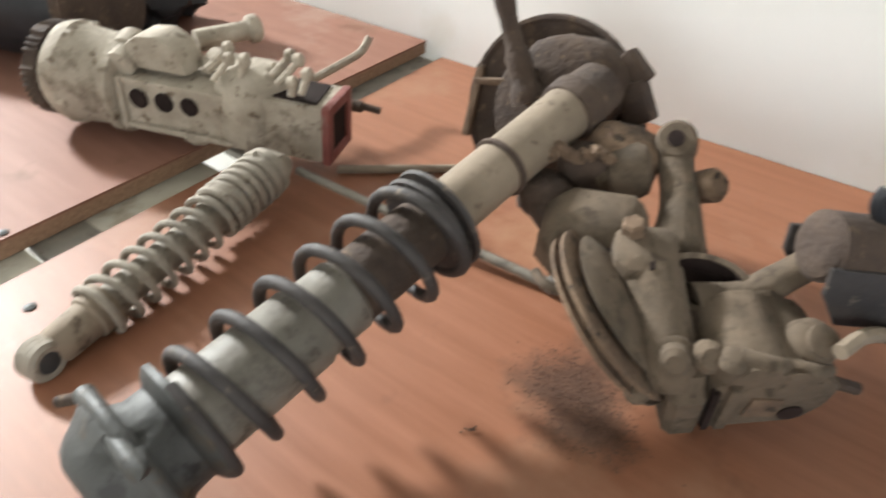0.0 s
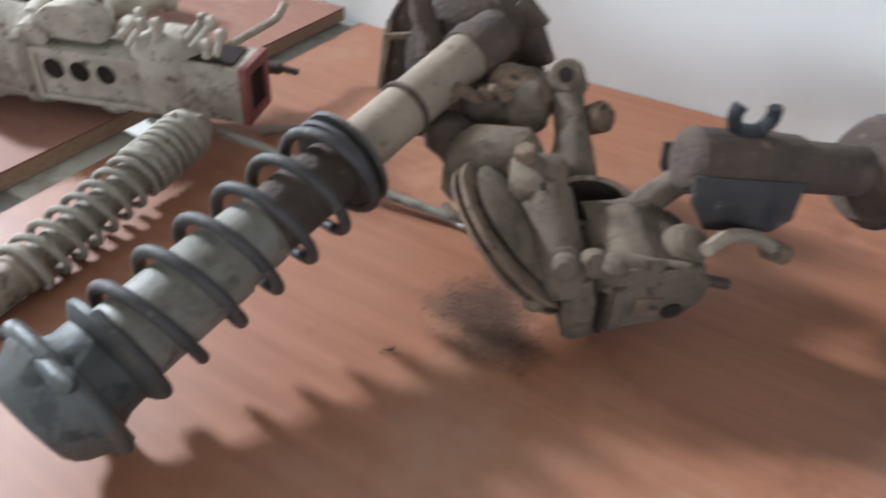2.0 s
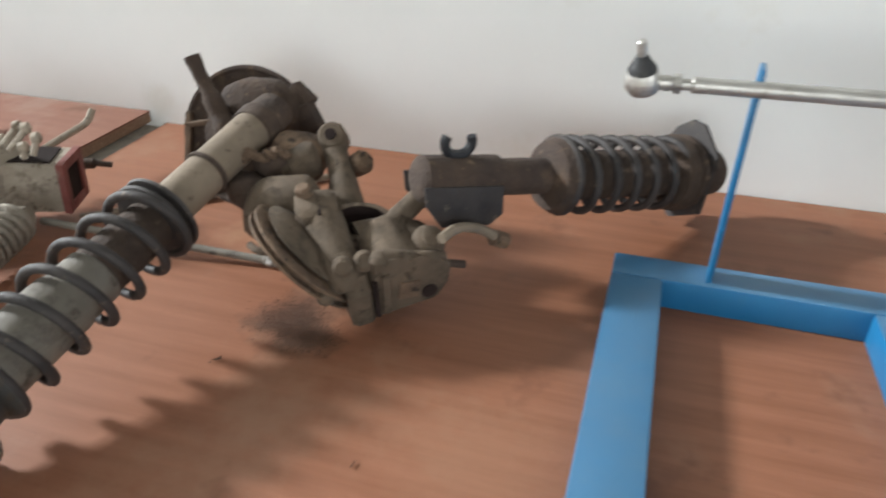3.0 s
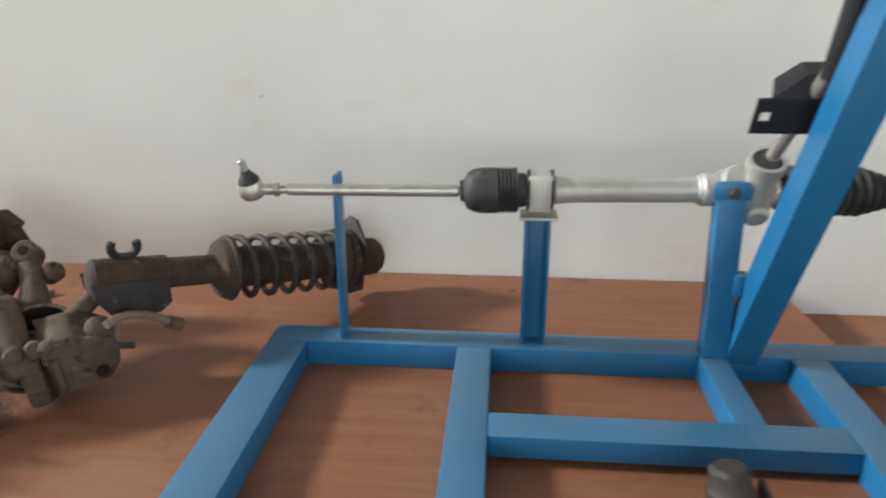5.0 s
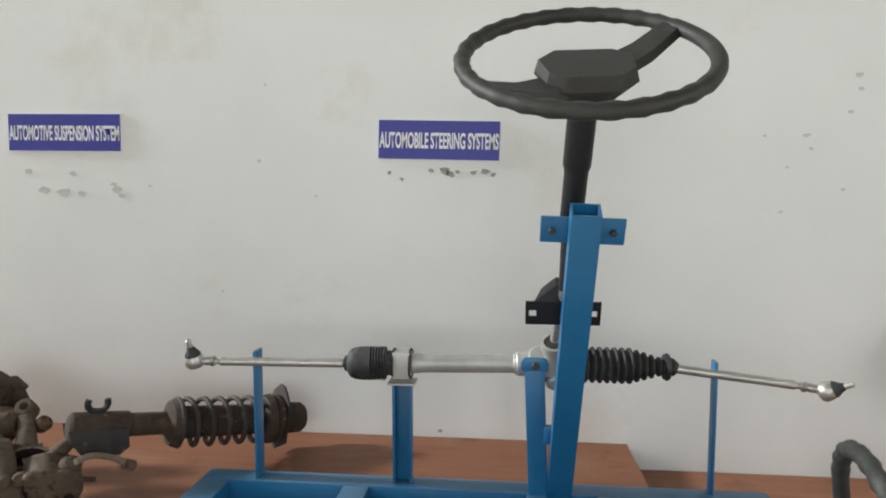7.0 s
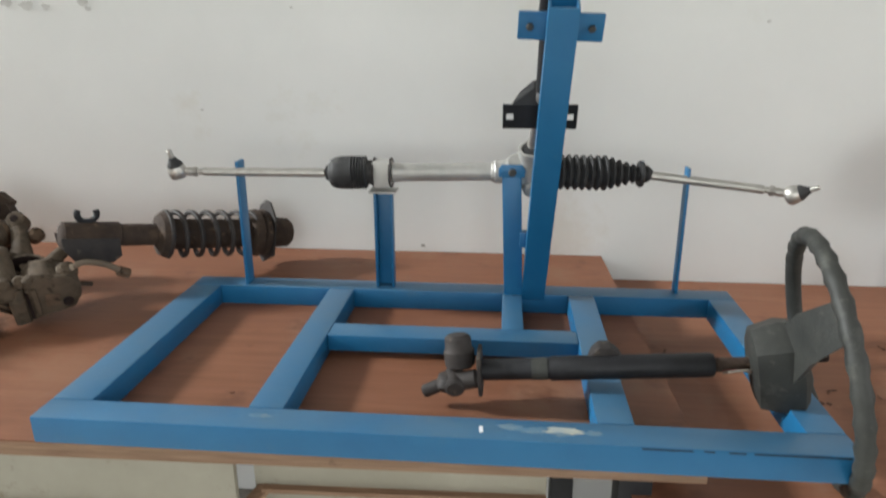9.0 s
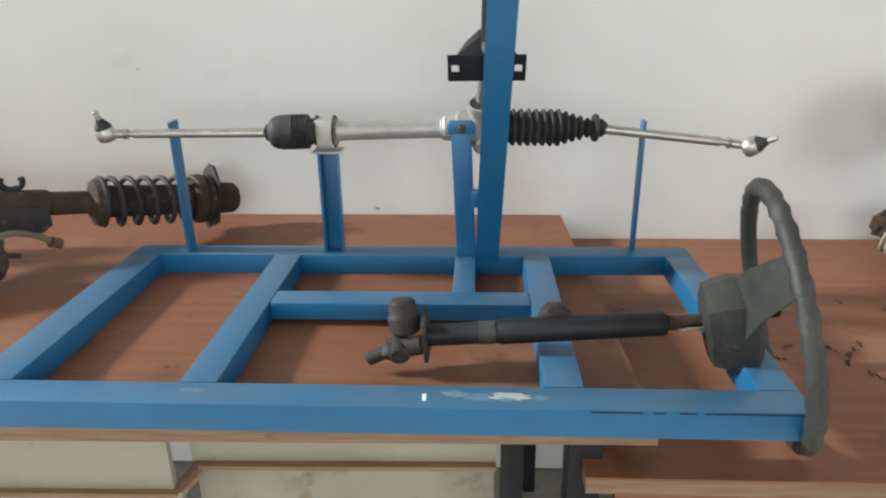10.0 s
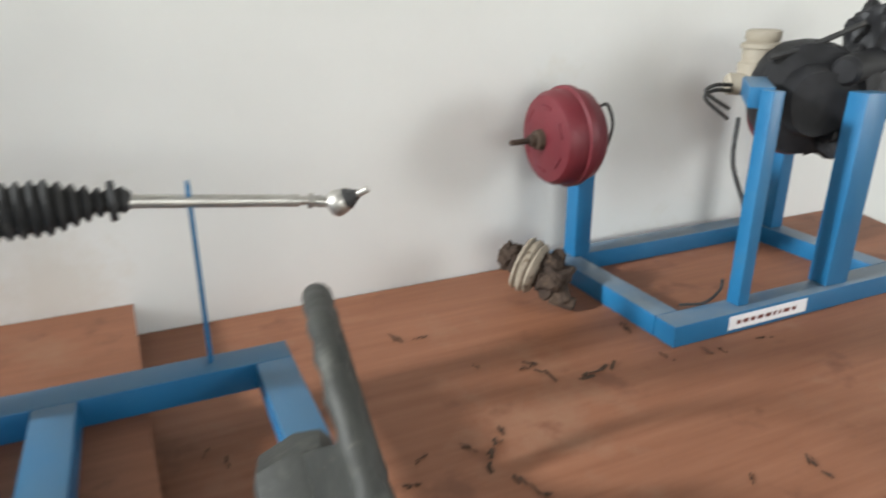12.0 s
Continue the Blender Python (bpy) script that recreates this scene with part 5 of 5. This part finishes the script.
for x, y, sx, sy in ((0.037, -0.008, 0.018, 0.092), (-0.037, -0.008, 0.018, 0.092), (0, 0.030, 0.0562, 0.016), (0, -0.046, 0.0562, 0.016)):
    box(bm, ga @ T(x, y, gz), (sx, sy, 0.010), 0.001)
part("gasket_face", bm, GASKET, tail, "faded red gasket face")
part("mouth", box(B(), ga @ T(0, -0.008, gz - 0.001), (0.056, 0.060, 0.006), 0), HOLE_SHADE, tail)
bm = B()
rng = random.Random(5)
for k in range(9):
    p = ga @ Vector((-0.055 + 0.03 * rng.random(), 0.045 + 0.02 * rng.random(), GL - 0.15 + 0.016 * k))
    q = p + Vector((0.012 * rng.random(), 0.03 * rng.random(), 0.012 + 0.012 * rng.random()))
    rod(bm, p, q, 0.004 + 0.002 * rng.random(), 8)
    lathe(bm, axis(q - Vector((0.006, 0.002, 0)), q + Vector((0.006, 0.003, 0.002))), [(0, 0.005), (0.002, 0.008), (0.010, 0.008), (0.012, 0.005)], 10)
part("linkage", bm, GEARCASE, gear)
bm = sweep(B(), smooth_line([(-0.90, 0.54, 0.825), (-0.90, 0.60, 0.832), (-0.912, 0.645, 0.832), (-0.913, 0.665, 0.848)], 5), 0.006, 8)
part("selector_rod", bm, GEARCASE, gear)
bm = B()
rod(bm, (-0.845, 0.52, 0.815), (-0.805, 0.54, 0.812), 0.008, 10)
rod(bm, (-0.81, 0.538, 0.814), (-0.785, 0.552, 0.808), 0.005, 8)
part("drain_stub", bm, RUSTDARK, gear)

# dark engine part behind the gearbox
dark = thing("engine_block", (-1.42, 0.42, 0.772), "dark oily engine casting standing on the faded workbench", "engine part")
bm = B()
lathe(bm, axis((-1.62, 0.33, 0.87), (-1.30, 0.46, 0.87)), [(0, 0.070), (0.01, 0.092), (0.20, 0.095), (0.31, 0.090), (0.34, 0.070)], 28, lambda a, z: 1 + 0.05 * math.sin(4 * a + 20 * z))
part("casing", bm, BLACK, dark)
part("rim", lathe(B(), axis((-1.31, 0.455, 0.87), (-1.27, 0.472, 0.87)), [(0, 0.080), (0.006, 0.096), (0.024, 0.096), (0.03, 0.082)], 28), RUSTDARK, dark)
bm = lump(B(), T(-1.43, 0.60, 0.86), (0.10, 0.09, 0.09), 77, 0.3, 4)
part("cover", bm, BLACK, dark)

# ---- second stand with boosters ----
stand2 = thing("brake_stand", (1.98, 0.64, 0.69), "blue square tube stand with a white sticker on the workbench", "display stand")
X0, X1, Y0, Y1, ZR = 1.69, 2.30, 0.437, 0.842, 0.71
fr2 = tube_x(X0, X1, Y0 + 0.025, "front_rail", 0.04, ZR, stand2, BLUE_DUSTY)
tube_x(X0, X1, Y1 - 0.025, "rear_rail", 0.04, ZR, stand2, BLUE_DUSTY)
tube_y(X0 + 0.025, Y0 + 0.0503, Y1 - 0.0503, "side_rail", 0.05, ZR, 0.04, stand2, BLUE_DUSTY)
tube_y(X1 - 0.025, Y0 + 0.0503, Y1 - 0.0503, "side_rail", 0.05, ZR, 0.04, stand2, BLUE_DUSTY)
part("post", span(B(), (1.742, 0.800, 0.73), (1.742, 0.800, 0.985), 0.040, 0.040, 0.003, (0, 1, 0)), BLUE, stand2)
part("post", span(B(), (1.858, 0.466, 0.73), (1.876, 0.476, 1.105), 0.027, 0.027, 0.003, (0, 1, 0)), BLUE, stand2)
part("post", span(B(), (2.094, 0.468, 0.73), (2.106, 0.468, 1.09), 0.060, 0.040, 0.003, (0, 1, 0)), BLUE, stand2)
part("post", span(B(), (2.272, 0.760, 0.73), (2.275, 0.760, 1.06), 0.036, 0.036, 0.003, (0, 1, 0)), BLUE, stand2)
part("top_bar", span(B(), (1.875, 0.497, 1.09), (1.99, 0.62, 1.09), 0.04, 0.036, 0.003), BLUE, stand2)
bm = box(B(), T(1.908, Y0 - 0.0007, 0.711), (0.190, 0.0014, 0.026), 0)
stk = part("sticker", bm, WHITE, fr2, "white paper sticker with unreadable print")
bm = B()
rng = random.Random(3)
x = 1.83
while x < 1.98:
    w = 0.006 + 0.012 * rng.random()
    box(bm, T(x + w / 2, Y0 - 0.0017, 0.711), (w, 0.001, 0.007), 0)
    x += w + 0.006
part("print_bar", bm, GASKET, stk)


def booster(c, n, R, label, parts):
    """A pressed vacuum canister with its push rod."""
    c, n = Vector(c), Vector(n).normalized()
    m = axis(c, c + n)
    ob = thing("brake_booster", (c.x, c.y, c.z - R), label, "brake booster")
    bm = lathe(B(), m, [(-0.055, R * 0.45), (-0.050, R * 0.75), (-0.035, R * 0.90), (-0.012, R * 0.94), (-0.010, R), (0.002, R), (0.004, R * 0.94), (0.030, R * 0.92), (0.040, R * 0.84), (0.045, R * 0.6), (0.050, R * 0.35)], 40)
    can = part("canister", bm, REDCAN, ob)
    for k in range(6):
        a = 2 * math.pi * k / 6 + 0.4
        part("pressed_rib", box(B(), m @ T(R * 0.62 * math.cos(a), R * 0.62 * math.sin(a), 0.0425) @ pose(0, 0, 0, 0, 0, math.degrees(a)), (0.008, 0.030, 0.008), 0.003), REDCAN, can)
    bm = lathe(B(), m, [(0.048, 0.020), (0.062, 0.018), (0.064, 0.012), (0.075, 0.011)], 18)
    part("boot", bm, RUSTDARK, ob)
    part("push_rod", rod(B(), m @ Vector((0, 0, 0.07)), m @ Vector((0, 0, 0.115)), 0.0055, 10), RUSTDARK, ob)
    return ob, m


bo, bmx = booster((1.648, 0.735, 1.003), (-1.0, 0.0, -0.02), 0.095, "dark red brake booster canister on the blue post", True)
bm = sweep(B(), smooth_line([(1.715, 0.725, 1.055), (1.745, 0.735, 1.055), (1.768, 0.745, 1.01), (1.755, 0.755, 0.95), (1.735, 0.775, 0.91)], 6), 0.0032, 8)
part("vacuum_pipe", bm, GREYCAP, bo, "bent grey vacuum pipe")
bo2, _ = booster((2.215, 0.70, 1.02), (-0.5, -0.85, 0.05), 0.098, "dark red brake booster behind the black unit", True)
unit = thing("power_brake_unit", (2.13, 0.58, 0.95), "black brake unit with ivory fluid reservoir, on the blue stand", "brake unit")
bm = B()
lathe(bm, axis((2.155, 0.66, 1.065), (2.075, 0.52, 1.060)), [(0, 0.08), (0.01, 0.105), (0.06, 0.112), (0.085, 0.105), (0.10, 0.070), (0.14, 0.06)], 32, lambda a, z: 1 + 0.05 * math.sin(3 * a + 1))
lump(bm, T(2.19, 0.58, 1.05), (0.075, 0.07, 0.10), 91, 0.3, 4)
part("drum", bm, BLACK, unit)
bm = B()
lump(bm, T(2.255, 0.575, 1.16), (0.05, 0.05, 0.075), 95, 0.3, 4)
rod(bm, (2.10, 0.52, 1.12), (2.22, 0.55, 1.13), 0.028, 16)
part("motor", bm, BLACK, unit)
part("hose", sweep(B(), smooth_line([(2.23, 0.55, 1.14), (2.30, 0.53, 1.05), (2.33, 0.50, 0.94), (2.38, 0.46, 0.86)], 6), 0.017, 10), RUBBER, unit)
part("hose", sweep(B(), smooth_line([(2.02, 0.62, 1.14), (2.10, 0.60, 1.16), (2.20, 0.57, 1.20)], 6), 0.006, 8), RUBBER, unit)
part("hose", sweep(B(), smooth_line([(1.975, 0.63, 1.03), (1.955, 0.61, 0.95), (1.962, 0.58, 0.88), (1.93, 0.52, 0.83)], 6), 0.0045, 8), RUBBER, unit)
part("master_cylinder", rod(B(), (2.022, 0.72, 1.082), (2.12, 0.66, 1.08), 0.022, 18), IVORY, unit)
bm = lathe(B(), T(2.088, 0.70, 1.085), [(0, 0.040), (0.035, 0.042), (0.04, 0.036), (0.064, 0.036), (0.066, 0.041), (0.074, 0.041), (0.078, 0.033)], 24)
rs = part("reservoir", bm, IVORY, unit, "ivory plastic fluid reservoir")
bm = lathe(B(), T(2.088, 0.70, 1.163), [(0, 0.030), (0.006, 0.034), (0.020, 0.034), (0.024, 0.028)], 24)
part("cap", bm, IVORY, rs)
for k in range(2):
    bm = sweep(B(), smooth_line([(2.02, 0.70, 1.07 + 0.012 * k), (1.965, 0.69, 1.075 + 0.01 * k), (1.945, 0.69, 1.06 + 0.012 * k), (1.99, 0.67, 1.02 + 0.02 * k)], 5), 0.004, 8)
    part("pipe", bm, GREYCAP, unit)
single("cable", sweep(B(), smooth_line([(1.755, 0.50, 0.7325), (1.80, 0.487, 0.733), (1.845, 0.497, 0.745), (1.852, 0.500, 0.765)], 6), 0.0028, 6), RUBBER, (1.80, 0.49, 0.73), "thin black cable hanging over the stand's rail", "cable")

# cluster of small pump parts
pump = thing("fuel_pump", (1.575, 0.69, 0.69), "small dusty fuel pump with cream ribbed body on the workbench", "pump")
pm = axis((1.556, 0.727, 0.770), (1.600, 0.672, 0.748))
bm = lathe(B(), pm, [(0, 0.030), (0.004, 0.050), (0.010, 0.054), (0.014, 0.048), (0.020, 0.054), (0.026, 0.054), (0.03, 0.048), (0.036, 0.052), (0.042, 0.046), (0.046, 0.03)], 30)
part("diaphragm_body", bm, GEARCASE, pump, "cream ribbed body")
bm = lump(B(), pm @ T(0, 0, 0.070), (0.036, 0.034, 0.034), 15, 0.4, 4)
rod(bm, (1.60, 0.665, 0.76), (1.605, 0.635, 0.708), 0.014, 12)
rod(bm, (1.585, 0.66, 0.715), (1.622, 0.628, 0.704), 0.013, 12)
rod(bm, (1.615, 0.68, 0.79), (1.64, 0.72, 0.745), 0.014, 12)
part("valve_body", bm, RUSTDARK, pump)
bm = lump(B(), pm @ T(0, 0, -0.018), (0.026, 0.026, 0.022), 16, 0.3, 4)
part("rear_cap", bm, RUSTDARK, pump)


# ---- loose bits ----
def litter(x, y, z, r, seed, long=2.6):
    rng = random.Random(seed)
    bm = B()
    a0 = rng.random() * 3.1
    for k in range(6):
        a = a0 + rng.uniform(-0.5, 0.5)
        d = rng.uniform(-1, 1) * r * long * 0.5
        px, py = x + d * math.cos(a0) + rng.uniform(-1, 1) * r * 0.25, y + d * math.sin(a0) + rng.uniform(-1, 1) * r * 0.25
        box(bm, T(px, py, z + 0.0016 + 0.0012 * rng.random()) @ pose(0, 0, 0, rng.uniform(-18, 18), rng.uniform(-18, 18), math.degrees(a)), (r * rng.uniform(0.4, 1.1), r * rng.uniform(0.08, 0.24), 0.0008), 0)
    single("dry_leaf", bm, LEAF, (x, y, z), "crumbled dry brown leaf bits on the workbench", "debris", "dry leaf bits")


for i, (x, y, r) in enumerate(((1.448, 0.471, 0.022), (1.430, 0.485, 0.009), (1.535, 0.431, 0.026), (1.66, 0.418, 0.010), (1.735, 0.405, 0.010), (1.758, 0.398, 0.007), (1.275, 0.310, 0.020), (1.255, 0.338, 0.010), (1.289, 0.242, 0.020), (1.189, 0.342, 0.010), (1.641, 0.117, 0.014), (1.667, 0.537, 0.014),
                               (1.275, 0.668, 0.016), (1.31, 0.65, 0.010), (1.31, 0.345, 0.014), (1.55, 0.14, 0.008), (1.86, 0.40, 0.012), (0.935, 0.47, 0.007), (0.96, 0.44, 0.009), (0.93, 0.20, 0.012), (0.90, 0.16, 0.008), (1.12, 0.16, 0.008), (1.16, 0.30, 0.01), (1.36, 0.52, 0.007))):
    litter(x, y, 0.69, r * 1.05, 30 + i)
for i, (x, y, r) in enumerate(((-0.404, 0.248, 0.006), (-0.20, 0.16, 0.003), (0.36, 0.80, 0.004), (0.50, 0.07, 0.004), (-0.60, 0.30, 0.004), (0.21, 0.15, 0.003))):
    litter(x, y, 0.75, r, 80 + i)
for i, (x, y, z) in enumerate(((-0.823, 0.092, 0.75), (-0.934, 0.122, 0.772), (-1.0, -0.02, 0.772))):
    bm = lathe(B(), T(x, y, z), [(0, 0.0060), (0.001, 0.0065), (0.002, 0.0045), (0.0028, 0.002)], 14)
    single("screw_head", bm, GREYCAP, (x, y, z), "shiny round screw head set in the bench top", "screw", "screw heads")
# oily dust spilled under the knuckle
rng = random.Random(21)
verts, faces = [], []
for k in range(2600):
    if rng.random() < 0.6:
        x, y = rng.gauss(-0.362, 0.022), rng.gauss(0.345, 0.018)
    else:
        x, y = rng.gauss(-0.328, 0.018), rng.gauss(0.316, 0.012)
    s = rng.uniform(0.0004, 0.0013)
    a = rng.uniform(0, 3.1)
    n0 = len(verts)
    for q in range(4):
        verts.append((x + s * math.cos(a + q * 1.571), y + s * math.sin(a + q * 1.571), 0.7502))
    verts.append((x, y, 0.7502 + s * 0.5))
    faces += [(n0 + q, n0 + (q + 1) % 4, n0 + 4) for q in range(4)]
me = bpy.data.meshes.new("spilled_dirt")
me.from_pydata(verts, [], faces)
bm = B()
bm.from_mesh(me)
single("spilled_dirt", bm, SOIL, (-0.350, 0.335, 0.75), "dark oily dust spilled on the workbench", "dirt", "", "stuff")

# ---- floor tiles, the nearest ----
me = None
for ix in range(12):
    for iy in range(8):
        x, y = -2.2 + 0.40 * ix, -2.4 + 0.40 * iy
        if me is None:
            me = mesh_of("tile", box(B(), T(0, 0, -0.0045), (0.396, 0.396, 0.009), 0.0012), TILE, Vector((0, 0, 0)))
        t = new("tile", me)
        t.location = (x, y, 0.0)
        t.parent = floor
        t.matrix_parent_inverse = Matrix.Translation(floor.location).inverted()
